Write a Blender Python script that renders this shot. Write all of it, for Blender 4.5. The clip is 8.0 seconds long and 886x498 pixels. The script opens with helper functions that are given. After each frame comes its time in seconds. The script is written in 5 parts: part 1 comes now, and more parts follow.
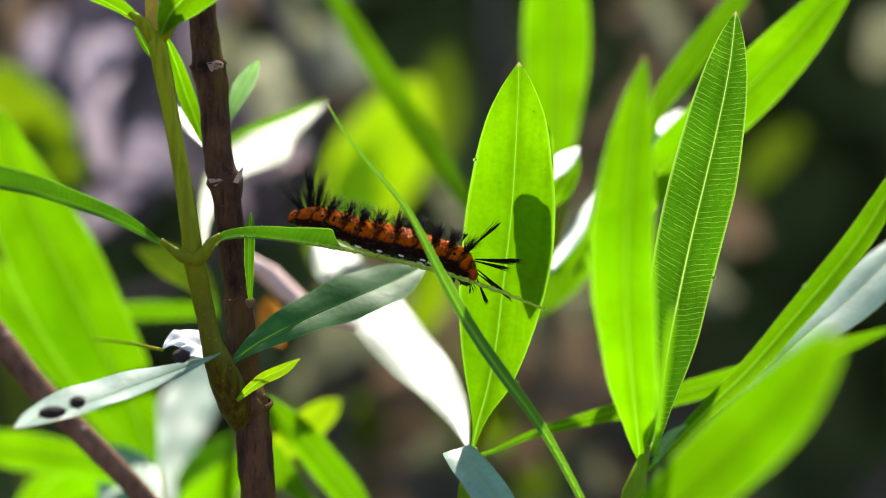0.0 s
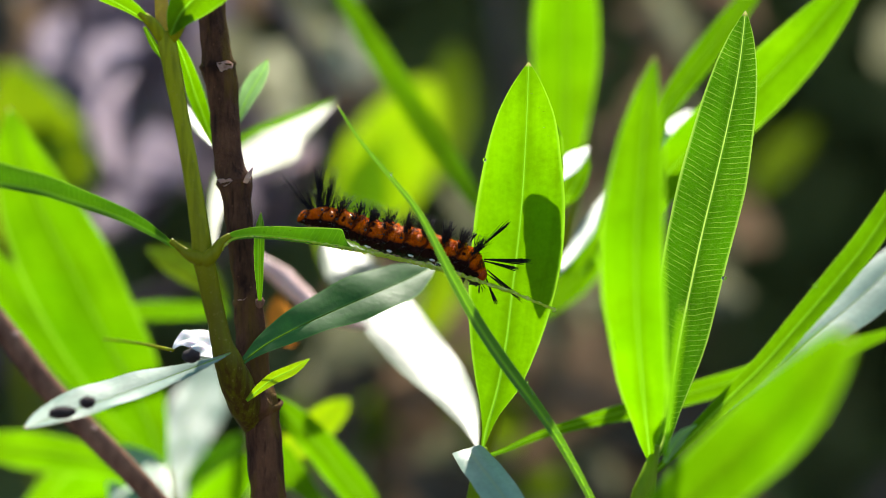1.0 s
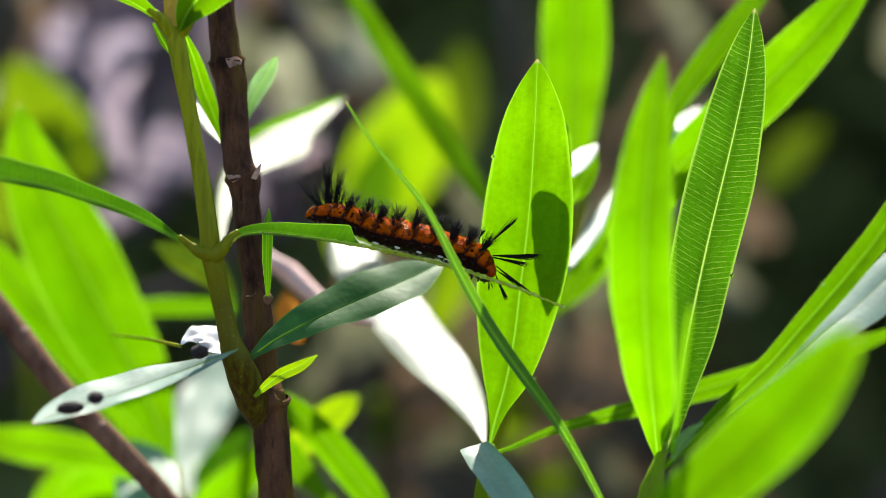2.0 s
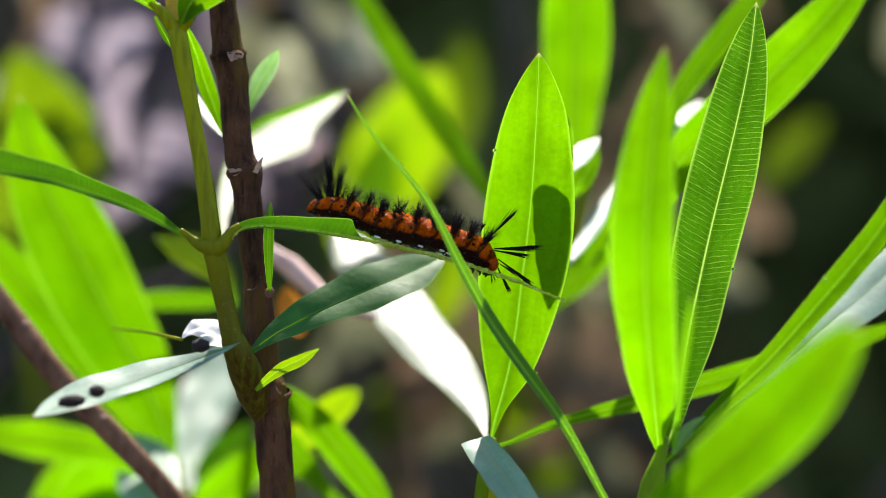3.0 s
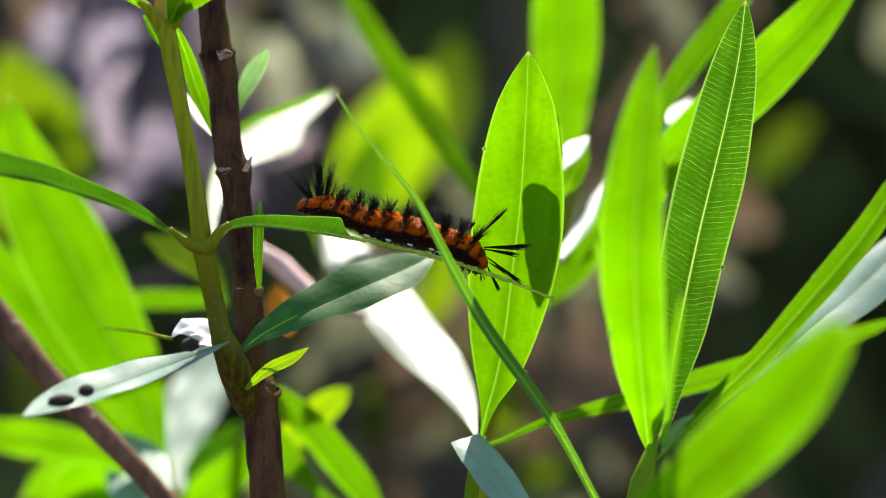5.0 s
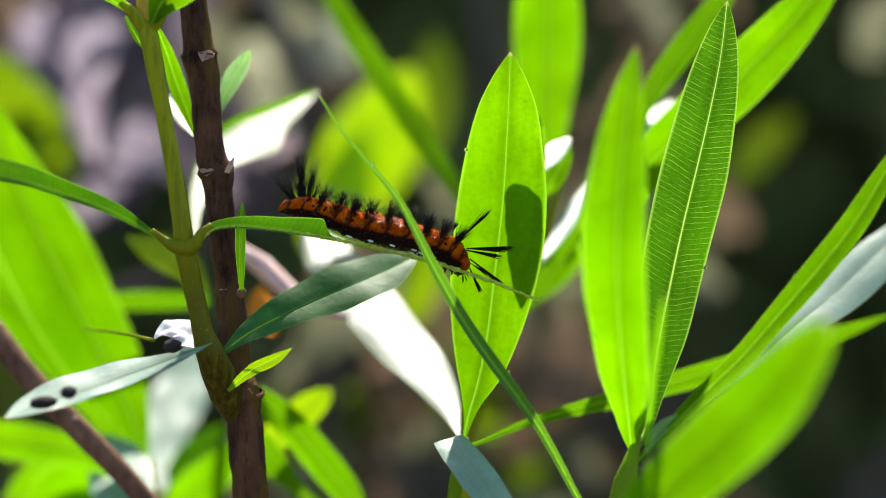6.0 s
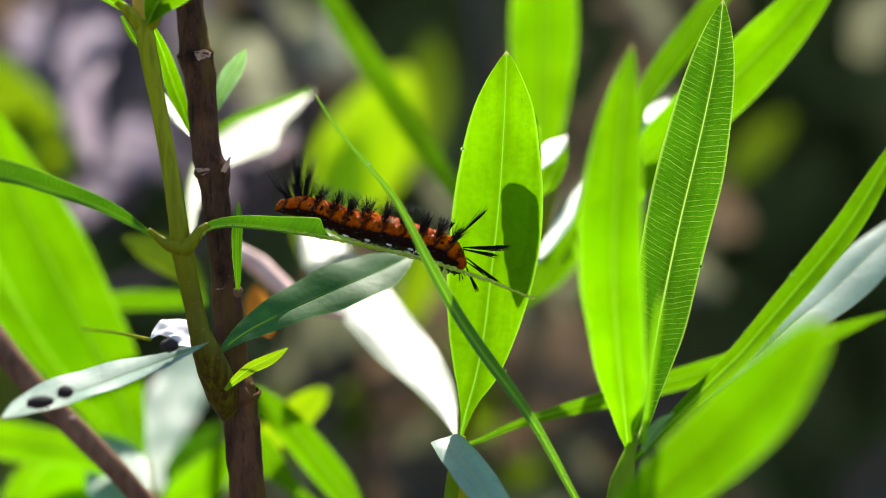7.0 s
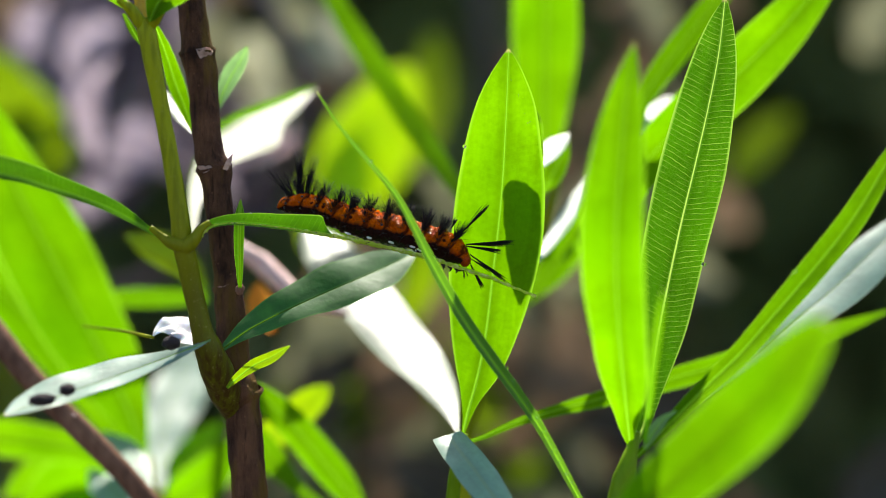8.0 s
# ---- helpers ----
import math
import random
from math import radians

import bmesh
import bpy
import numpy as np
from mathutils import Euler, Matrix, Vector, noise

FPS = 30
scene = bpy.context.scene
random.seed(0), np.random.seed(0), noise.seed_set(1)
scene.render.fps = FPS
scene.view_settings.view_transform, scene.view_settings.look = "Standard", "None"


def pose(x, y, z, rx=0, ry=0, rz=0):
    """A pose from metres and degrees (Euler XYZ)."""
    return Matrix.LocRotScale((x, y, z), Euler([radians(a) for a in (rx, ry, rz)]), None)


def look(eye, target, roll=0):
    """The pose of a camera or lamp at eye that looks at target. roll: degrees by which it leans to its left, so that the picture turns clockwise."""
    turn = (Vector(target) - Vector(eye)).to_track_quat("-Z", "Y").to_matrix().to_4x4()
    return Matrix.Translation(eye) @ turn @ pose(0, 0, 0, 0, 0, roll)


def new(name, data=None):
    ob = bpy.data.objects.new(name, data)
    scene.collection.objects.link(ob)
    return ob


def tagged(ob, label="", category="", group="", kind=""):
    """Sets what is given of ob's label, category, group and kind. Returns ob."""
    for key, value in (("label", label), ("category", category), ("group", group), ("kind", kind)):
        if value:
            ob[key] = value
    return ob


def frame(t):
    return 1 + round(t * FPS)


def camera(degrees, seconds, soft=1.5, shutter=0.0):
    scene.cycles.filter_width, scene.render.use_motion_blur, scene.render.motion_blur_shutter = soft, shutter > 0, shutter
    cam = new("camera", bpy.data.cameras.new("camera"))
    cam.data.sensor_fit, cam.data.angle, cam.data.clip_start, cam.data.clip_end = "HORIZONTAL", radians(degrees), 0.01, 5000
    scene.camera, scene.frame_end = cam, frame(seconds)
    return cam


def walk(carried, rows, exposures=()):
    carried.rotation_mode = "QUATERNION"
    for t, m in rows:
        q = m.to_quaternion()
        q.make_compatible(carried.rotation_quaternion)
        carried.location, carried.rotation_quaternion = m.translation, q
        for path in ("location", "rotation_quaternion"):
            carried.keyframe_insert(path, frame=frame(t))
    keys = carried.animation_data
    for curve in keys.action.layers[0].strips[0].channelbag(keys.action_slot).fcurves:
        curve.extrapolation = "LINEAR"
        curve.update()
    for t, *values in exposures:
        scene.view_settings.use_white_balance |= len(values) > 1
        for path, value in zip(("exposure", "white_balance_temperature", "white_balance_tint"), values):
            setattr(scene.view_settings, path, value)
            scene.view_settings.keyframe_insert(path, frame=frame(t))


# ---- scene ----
# A caterpillar on a gnawed oleander leaf, seen close through a long lens.
EYE = (0, -0.39781, 0.64181)
cam = camera(24, 8.0, 0.7)
walk(cam, [
    (0.0, look(EYE, (0, 0, 0.6), 0.000)),
    (0.5, look(EYE, (-0.00085, 0, 0.6), -0.051)),
    (1.0, look(EYE, (-0.00185, 0, 0.6), -0.059)),
    (1.5, look(EYE, (-0.00291, -2e-05, 0.59983), 0.007)),
    (3.0, look(EYE, (-0.00369, -0.00019, 0.59818), 0.133)),
    (3.5, look(EYE, (-0.00397, -0.00023, 0.59785), 0.102)),
    (4.0, look(EYE, (-0.00403, -0.00023, 0.59781), 0.104)),
    (4.5, look(EYE, (-0.00334, -0.00023, 0.59783), 0.094)),
    (6.0, look(EYE, (0.00167, -0.0002, 0.59807), 0.006)),
    (6.5, look(EYE, (0.00222, -0.00021, 0.59804), -0.032)),
    (7.0, look(EYE, (0.00234, -0.00022, 0.59789), -0.072)),
    (7.5, look(EYE, (0.00223, -0.00025, 0.59767), -0.098)),
    (8.0, look(EYE, (0.00196, -0.00027, 0.59743), -0.088)),
])
cam.data.dof.use_dof = True
cam.data.dof.focus_distance = 0.404
cam.data.dof.aperture_fstop = 5.3

# ---- light ----
SUN_ELEVATION, SUN_AZIMUTH = 52.0, 5.0   # azimuth clockwise from +Y: the sun stands behind the plant
scene.view_settings.exposure = 0.80
world = bpy.data.worlds.new("sky")
scene.world = world
world.use_nodes = True
sky = world.node_tree.nodes.new("ShaderNodeTexSky")
sky.sky_type, sky.sun_disc = "NISHITA", False
sky.sun_elevation, sky.sun_rotation = radians(SUN_ELEVATION), radians(SUN_AZIMUTH)
back = world.node_tree.nodes["Background"]
back.inputs["Strength"].default_value = 0.13
world.node_tree.links.new(sky.outputs[0], back.inputs[0])
sun = new("sun", bpy.data.lights.new("sun", "SUN"))
sun.data.energy, sun.data.angle, sun.data.color = 5.0, radians(1.2), (1.0, 0.93, 0.82)
e, a = radians(SUN_ELEVATION), radians(SUN_AZIMUTH)
toward = Vector((math.sin(a) * math.cos(e), math.cos(a) * math.cos(e), math.sin(e)))
sun.matrix_world = look(toward * 5, (0, 0, 0))


# ---- materials ----
class Nodes:
    """A small hand for wiring one material."""

    def __init__(self, name):
        self.mat = bpy.data.materials.new(name)
        self.mat.use_nodes = True
        self.tree = self.mat.node_tree
        self.tree.nodes.clear()
        self.out = self.tree.nodes.new("ShaderNodeOutputMaterial")

    def add(self, kind, values=None, **props):
        n = self.tree.nodes.new(kind)
        for k, v in props.items():
            setattr(n, k, v)
        for k, v in (values or {}).items():
            if isinstance(v, bpy.types.NodeSocket):
                self.tree.links.new(v, n.inputs[k])
            else:
                n.inputs[k].default_value = v
        return n

    def math(self, op, a, b=0.0, clamp=False):
        return self.add("ShaderNodeMath", {0: a, 1: b}, operation=op, use_clamp=clamp).outputs[0]

    def mix(self, fac, a, b, blend="MIX"):
        n = self.add("ShaderNodeMix", data_type="RGBA", blend_type=blend)
        for i, v in ((0, fac), (6, a), (7, b)):
            if isinstance(v, bpy.types.NodeSocket):
                self.tree.links.new(v, n.inputs[i])
            else:
                n.inputs[i].default_value = v if i == 0 else (*v[:3], 1)
        return n.outputs[2]

    def noise(self, vec, scale, detail=4.0, rough=0.55):
        return self.add("ShaderNodeTexNoise", {"Vector": vec, "Scale": scale, "Detail": detail, "Roughness": rough}).outputs[0]

    def ramp(self, fac, lo, hi):
        return self.add("ShaderNodeMapRange", {0: fac, 1: lo, 2: hi, 3: 0.0, 4: 1.0}, clamp=True).outputs[0]

    def bump(self, height, strength, dist):
        return self.add("ShaderNodeBump", {"Height": height, "Strength": strength, "Distance": dist}).outputs[0]

    def done(self, shader):
        self.tree.links.new(shader, self.out.inputs[0])
        return self.mat


def leaf_material(name, skin, glow, vein, share, rough, vein_depth=0.6, spec=0.5, dimple=1.6):
    """A leaf: skin is its reflected colour, glow the colour of light coming through, vein that of the nerves."""
    n = Nodes(name)
    uv = n.add("ShaderNodeUVMap", uv_map="blade").outputs[0]
    rim = n.add("ShaderNodeUVMap", uv_map="rim").outputs[0]
    xyz = n.add("ShaderNodeSeparateXYZ", {0: uv})
    rxyz = n.add("ShaderNodeSeparateXYZ", {0: rim})
    across = n.math("ABSOLUTE", xyz.outputs[0])
    pos = n.add("ShaderNodeTexCoord").outputs["Object"]
    wob = n.noise(pos, 260.0, 3.0)
    # side nerves: fine, nearly square to the midrib, bending to the tip
    run = n.math("SUBTRACT", n.math("MULTIPLY", xyz.outputs[1], 100.0), n.math("MULTIPLY", across, 32.0))
    run = n.math("ADD", run, n.math("MULTIPLY", wob, 0.11))
    saw = n.math("ABSOLUTE", n.math("SUBTRACT", n.math("FRACT", n.math("MULTIPLY", run, 9.4)), 0.5))
    nerve = n.math("MULTIPLY", n.ramp(saw, 0.11, 0.02), n.ramp(n.noise(pos, 420.0, 3.0), 0.34, 0.6))
    cell = n.add("ShaderNodeTexVoronoi", {"Vector": pos, "Scale": 1900.0}, feature="DISTANCE_TO_EDGE").outputs[0]
    net = n.ramp(cell, 0.12, 0.0)
    rib = n.ramp(across, 0.0005, 0.0002)
    edge = n.ramp(rxyz.outputs[0], 0.91, 0.98)
    nerves = n.math("MAXIMUM", n.math("MULTIPLY", nerve, 0.75), n.math("MULTIPLY", net, 0.14))
    blotch = n.noise(pos, 55.0, 4.0)
    along = n.add("ShaderNodeCombineXYZ", {0: n.math("MULTIPLY", xyz.outputs[0], 420.0), 1: n.math("MULTIPLY", xyz.outputs[1], 30.0)}).outputs[0]
    streak = n.noise(along, 1.0, 3.0)
    speck = n.add("ShaderNodeTexVoronoi", {"Vector": pos, "Scale": 420.0}).outputs[0]
    speck = n.math("MULTIPLY", n.ramp(speck, 0.10, 0.05), n.ramp(n.noise(pos, 90.0, 2.0), 0.5, 0.6))
    grain = n.noise(pos, 900.0, 3.0)
    tone = n.math("ADD", n.math("MULTIPLY", blotch, 0.55), n.math("ADD", n.math("MULTIPLY", grain, 0.2), n.math("MULTIPLY", streak, 0.25)))
    dark = [c * 0.72 for c in skin]
    lite = [min(1, c * 1.3) for c in skin]
    col = n.mix(n.ramp(tone, 0.38, 0.62), dark, lite)
    col = n.mix(n.math("MULTIPLY", nerves, 0.35 * vein_depth), col, vein)
    col = n.mix(n.math("MULTIPLY", n.math("MAXIMUM", rib, edge), 0.7), col, vein)
    through_col = n.mix(n.ramp(tone, 0.38, 0.62), [c * 0.66 for c in glow], [min(1, c * 1.22) for c in glow])
    through_col = n.mix(n.math("MULTIPLY", nerves, 0.55 * vein_depth), through_col, [min(1, v * 1.25) for v in vein])
    drift = n.ramp(n.noise(pos, 38.0, 2.0), 0.36, 0.64)
    through_col = n.mix(n.math("MULTIPLY", drift, 0.5), through_col, [glow[0] * 0.52, glow[1] * 0.72, glow[2]])
    flank = n.math("MULTIPLY", n.ramp(across, 0.0022, 0.0004), 0.5)
    through_col = n.mix(flank, through_col, [c * 0.45 for c in glow])
    through_col = n.mix(n.math("MULTIPLY", edge, 0.6), through_col, [min(1, v * 1.3) for v in vein])
    through_col = n.mix(n.math("MULTIPLY", speck, 0.5), through_col, [c * 0.4 for c in glow])
    col = n.mix(n.math("MULTIPLY", speck, 0.6), col, [c * 0.25 for c in skin])
    scorch = n.ramp(n.math("ADD", rxyz.outputs[1], n.math("MULTIPLY", blotch, 0.01)), 0.992, 1.0)
    col = n.mix(scorch, col, (0.5, 0.4, 0.2))
    through_col = n.mix(scorch, through_col, (0.6, 0.5, 0.2))
    quilt = n.noise(pos, 260.0, 2.0)
    relief = n.bump(n.math("ADD", n.math("MULTIPLY", nerves, -0.5 * vein_depth), n.math("ADD", n.math("MULTIPLY", grain, 0.3), n.math("MULTIPLY", quilt, dimple))), 0.4, 0.0004)
    skin_shader = n.add("ShaderNodeBsdfPrincipled", {"Base Color": col, "Roughness": n.math("ADD", rough, n.math("MULTIPLY", blotch, 0.12)),
                                                    "Specular IOR Level": spec, "Normal": relief}).outputs[0]
    glow_shader = n.add("ShaderNodeBsdfTranslucent", {"Color": through_col, "Normal": relief}).outputs[0]
    return n.done(n.add("ShaderNodeMixShader", {0: share, 1: skin_shader, 2: glow_shader}).outputs[0])


def rib_material(name, skin, glow, share=0.72, dark=None, pale=None):
    """A midrib; dark and pale: the flecks of one that has been chewed."""
    n = Nodes(name)
    pos = n.add("ShaderNodeTexCoord").outputs["Object"]
    f = n.noise(pos, 500.0, 4.0)
    col = n.mix(f, [c * 0.8 for c in skin], skin)
    through_col = n.mix(f, [c * 0.9 for c in glow], glow)
    if dark:
        spot, fleck = n.noise(pos, 1500.0, 3.0), n.noise(pos, 900.0, 3.0)
        for amount, c in ((n.ramp(fleck, 0.52, 0.62), pale), (n.ramp(spot, 0.65, 0.71), dark)):
            col = n.mix(amount, col, c)
            through_col = n.mix(amount, through_col, c)
    a = n.add("ShaderNodeBsdfPrincipled", {"Base Color": col, "Roughness": 0.4, "Normal": n.bump(f, 0.2, 0.0003)}).outputs[0]
    b = n.add("ShaderNodeBsdfTranslucent", {"Color": through_col}).outputs[0]
    return n.done(n.add("ShaderNodeMixShader", {0: share, 1: a, 2: b}).outputs[0])


def bark_material(name, dark, lite, scale, rough=0.8, bump=0.6, stain=None):
    n = Nodes(name)
    pos = n.add("ShaderNodeTexCoord").outputs["Object"]
    stretched = n.add("ShaderNodeMapping", {"Vector": pos, "Scale": (1, 1, 0.25)}).outputs[0]
    streak = n.noise(stretched, scale, 6.0, 0.65)
    blotch = n.noise(pos, scale * 0.22, 4.0)
    fine = n.noise(pos, scale * 4, 3.0)
    f = n.math("ADD", n.math("MULTIPLY", streak, 0.5), n.math("MULTIPLY", blotch, 0.5))
    col = n.mix(n.ramp(f, 0.38, 0.64), dark, lite)
    if stain:
        col = n.mix(n.math("MULTIPLY", n.ramp(n.noise(stretched, scale * 0.45, 3.0), 0.5, 0.62), 0.8), col, stain)
        crack = n.ramp(n.noise(n.add("ShaderNodeMapping", {"Vector": pos, "Scale": (1, 1, 0.12)}).outputs[0], scale * 1.6, 3.0), 0.6, 0.7)
        col = n.mix(n.math("MULTIPLY", crack, 0.7), col, [c * 0.4 for c in dark])
    warts = n.add("ShaderNodeTexVoronoi", {"Vector": pos, "Scale": scale * 1.3}).outputs[0]
    col = n.mix(n.math("MULTIPLY", n.ramp(warts, 0.14, 0.05), 0.3), col, [min(1, c * 1.7) for c in lite])
    h = n.math("ADD", streak, n.math("MULTIPLY", fine, 0.4))
    return n.done(n.add("ShaderNodeBsdfPrincipled", {"Base Color": col, "Roughness": rough, "Specular IOR Level": 0.12, "Normal": n.bump(h, bump, 0.0006)}).outputs[0])


def shoot_material(name, woody, green, low, high):
    """A young shoot: olive-brown where it is old, green above, by its height in metres."""
    n = Nodes(name)
    pos = n.add("ShaderNodeTexCoord").outputs["Object"]
    stretched = n.add("ShaderNodeMapping", {"Vector": pos, "Scale": (1, 1, 0.12)}).outputs[0]
    streak, blotch, fine = n.noise(stretched, 900.0, 4.0), n.noise(pos, 130.0, 4.0), n.noise(pos, 1500.0, 3.0)
    z = n.add("ShaderNodeSeparateXYZ", {0: pos}).outputs[2]
    age = n.ramp(n.math("ADD", z, n.math("MULTIPLY", n.math("SUBTRACT", blotch, 0.5), 0.018)), low, high)
    col = n.mix(age, woody, green)
    col = n.mix(n.math("MULTIPLY", n.ramp(streak, 0.42, 0.65), 0.6), col, [min(1, c * 0.45) for c in green])
    col = n.mix(n.math("MULTIPLY", n.ramp(fine, 0.6, 0.75), 0.3), col, (0.4, 0.34, 0.1))
    h = n.math("ADD", streak, n.math("MULTIPLY", fine, 0.3))
    return n.done(n.add("ShaderNodeBsdfPrincipled", {"Base Color": col, "Roughness": 0.45, "Specular IOR Level": 0.15, "Normal": n.bump(h, 0.35, 0.0004)}).outputs[0])


def plain_material(name, dark, lite, scale, rough=0.5, bump=0.3, sss=0.0, spec=0.5):
    n = Nodes(name)
    pos = n.add("ShaderNodeTexCoord").outputs["Object"]
    a, b = n.noise(pos, scale, 4.0), n.noise(pos, scale * 6, 3.0)
    f = n.math("ADD", n.math("MULTIPLY", a, 0.65), n.math("MULTIPLY", b, 0.35))
    col = n.mix(n.ramp(f, 0.35, 0.65), dark, lite)
    values = {"Base Color": col, "Roughness": rough, "Specular IOR Level": spec, "Normal": n.bump(f, bump, 0.0004)}
    if sss:
        values.update({"Subsurface Weight": sss, "Subsurface Radius": (0.0016, 0.0006, 0.0003), "Subsurface Scale": 1.0})
    return n.done(n.add("ShaderNodeBsdfPrincipled", values).outputs[0])


def dry_material(name, dark, lite):
    """A withered leaf that lets some light through."""
    n = Nodes(name)
    pos = n.add("ShaderNodeTexCoord").outputs["Object"]
    a, b = n.noise(pos, 60.0, 4.0), n.noise(pos, 400.0, 3.0)
    f = n.math("ADD", n.math("MULTIPLY", a, 0.65), n.math("MULTIPLY", b, 0.35))
    col = n.mix(n.ramp(f, 0.35, 0.65), dark, lite)
    s = n.add("ShaderNodeBsdfPrincipled", {"Base Color": col, "Roughness": 0.75, "Specular IOR Level": 0.2, "Normal": n.bump(f, 0.5, 0.001)}).outputs[0]
    t = n.add("ShaderNodeBsdfTranslucent", {"Color": col}).outputs[0]
    return n.done(n.add("ShaderNodeMixShader", {0: 0.45, 1: s, 2: t}).outputs[0])


def scatter_material(name, colours, share, rough):
    """Leaves beyond count: each leaf takes its own colour."""
    n = Nodes(name)
    rnd = n.add("ShaderNodeNewGeometry").outputs["Random Per Island"]
    ramp = n.add("ShaderNodeValToRGB", {0: rnd})
    ramp.color_ramp.elements[0].color = (*colours[0], 1)
    ramp.color_ramp.elements[1].color = (*colours[-1], 1)
    for i, c in enumerate(colours[1:-1], 1):
        ramp.color_ramp.elements.new(i / (len(colours) - 1)).color = (*c, 1)
    pos = n.add("ShaderNodeTexCoord").outputs["Object"]
    col = n.mix(n.ramp(n.noise(pos, 60.0), 0.3, 0.7), ramp.outputs[0], (0.02, 0.02, 0.015), "MULTIPLY")
    col = n.mix(0.25, ramp.outputs[0], col)
    s = n.add("ShaderNodeBsdfPrincipled", {"Base Color": col, "Roughness": rough, "Specular IOR Level": 0.05}).outputs[0]
    t = n.add("ShaderNodeBsdfTranslucent", {"Color": ramp.outputs[0]}).outputs[0]
    return n.done(n.add("ShaderNodeMixShader", {0: share, 1: s, 2: t}).outputs[0])


def ground_material():
    n = Nodes("leaf_mould")
    pos = n.add("ShaderNodeTexCoord").outputs["Object"]
    big, mid, fine = n.noise(pos, 1.2, 5.0), n.noise(pos, 14.0, 6.0), n.noise(pos, 120.0, 5.0)
    col = n.mix(n.ramp(mid, 0.35, 0.65), (0.035, 0.028, 0.02), (0.12, 0.095, 0.075))
    col = n.mix(n.math("MULTIPLY", n.ramp(big, 0.5, 0.65), 0.5), col, (0.05, 0.07, 0.025))
    col = n.mix(n.math("MULTIPLY", n.ramp(fine, 0.55, 0.7), 0.6), col, (0.2, 0.16, 0.13))
    h = n.math("ADD", mid, n.math("MULTIPLY", fine, 0.4))
    return n.done(n.add("ShaderNodeBsdfPrincipled", {"Base Color": col, "Roughness": 0.9, "Normal": n.bump(h, 0.8, 0.02)}).outputs[0])


def water_material():
    n = Nodes("water_drop")
    return n.done(n.add("ShaderNodeBsdfPrincipled", {"Base Color": (1, 1, 1, 1), "Roughness": 0.02, "IOR": 1.33, "Transmission Weight": 1.0}).outputs[0])


def skin_material():
    """The caterpillar's orange skin: wrinkled, black between the rings; the dark flank is part pigment, part painted
    shade.
    """
    n = Nodes("caterpillar_skin")
    pos = n.add("ShaderNodeTexCoord").outputs["Object"]
    a, b = n.noise(pos, 520.0, 4.0), n.noise(pos, 2600.0, 3.0)
    col = n.mix(n.ramp(a, 0.3, 0.7), (0.42, 0.05, 0.0), (0.78, 0.155, 0.0))
    ring = n.add("ShaderNodeSeparateXYZ", {0: n.add("ShaderNodeUVMap", uv_map="ring").outputs[0]})
    turn, along = ring.outputs[0], ring.outputs[1]
    uneven = n.math("MULTIPLY", n.math("SUBTRACT", a, 0.5), 0.8)
    # the dark bands lean forward down the flank
    lean = n.math("ADD", along, n.math("ADD", n.math("MULTIPLY", turn, 0.45), uneven))
    band = n.math("ABSOLUTE", n.math("SUBTRACT", n.math("FRACT", n.math("ADD", lean, 0.28)), 0.5))
    col = n.mix(n.math("MULTIPLY", n.ramp(band, 0.34, 0.46), 0.9), col, (0.03, 0.006, 0.002))
    dots = n.add("ShaderNodeTexVoronoi", {"Vector": pos, "Scale": 760.0}).outputs[0]
    col = n.mix(n.math("MULTIPLY", n.math("MULTIPLY", n.ramp(dots, 0.36, 0.22), n.ramp(a, 0.46, 0.54)), 0.95), col, (0.012, 0.004, 0.003))
    col = n.mix(n.math("MULTIPLY", n.ramp(b, 0.52, 0.68), 0.6), col, (0.22, 0.02, 0.0))
    # dark underside: some of it pigment, some of it shade painted into the colour
    belly = n.math("ADD", turn, n.math("MULTIPLY", uneven, 0.5))
    col = n.mix(n.ramp(belly, 0.40, 0.54), col, (0.022, 0.007, 0.005))
    h = n.math("ADD", a, n.math("MULTIPLY", b, 0.6))
    return n.done(n.add("ShaderNodeBsdfPrincipled", {"Base Color": col, "Roughness": 0.13, "Specular IOR Level": 0.05, "Normal": n.bump(h, 1.0, 0.0008)}).outputs[0])


YOUNG = leaf_material("young_leaf", (0.075, 0.20, 0.001), (0.232, 0.57, 0.0), (0.33, 0.66, 0.03), 0.62, 0.46, 0.12, 0.05)
FRESH = leaf_material("fresh_leaf", (0.045, 0.14, 0.002), (0.20, 0.48, 0.0), (0.30, 0.60, 0.03), 0.60, 0.46, 0.15, 0.06)
VEINED = leaf_material("veined_leaf", (0.025, 0.085, 0.003), (0.075, 0.27, 0.0), (0.46, 0.74, 0.10), 0.62, 0.46, 1.35, 0.08)
MATURE = leaf_material("mature_leaf", (0.045, 0.16, 0.03), (0.05, 0.24, 0.006), (0.12, 0.32, 0.05), 0.28, 0.46, 0.1, 0.3, 0.9)
MID = leaf_material("mid_green_leaf", (0.035, 0.11, 0.003), (0.11, 0.34, 0.0), (0.34, 0.64, 0.05), 0.55, 0.42, 0.4, 0.2, 0.8)
MINT = leaf_material("mint_leaf", (0.18, 0.34, 0.11), (0.40, 0.72, 0.22), (0.5, 0.8, 0.3), 0.55, 0.5, 0.1, 0.2, 0.5)
BLADE = leaf_material("blade_leaf", (0.045, 0.13, 0.02), (0.22, 0.54, 0.01), (0.42, 0.72, 0.08), 0.6, 0.34, 0.1, 0.5, 0.5)
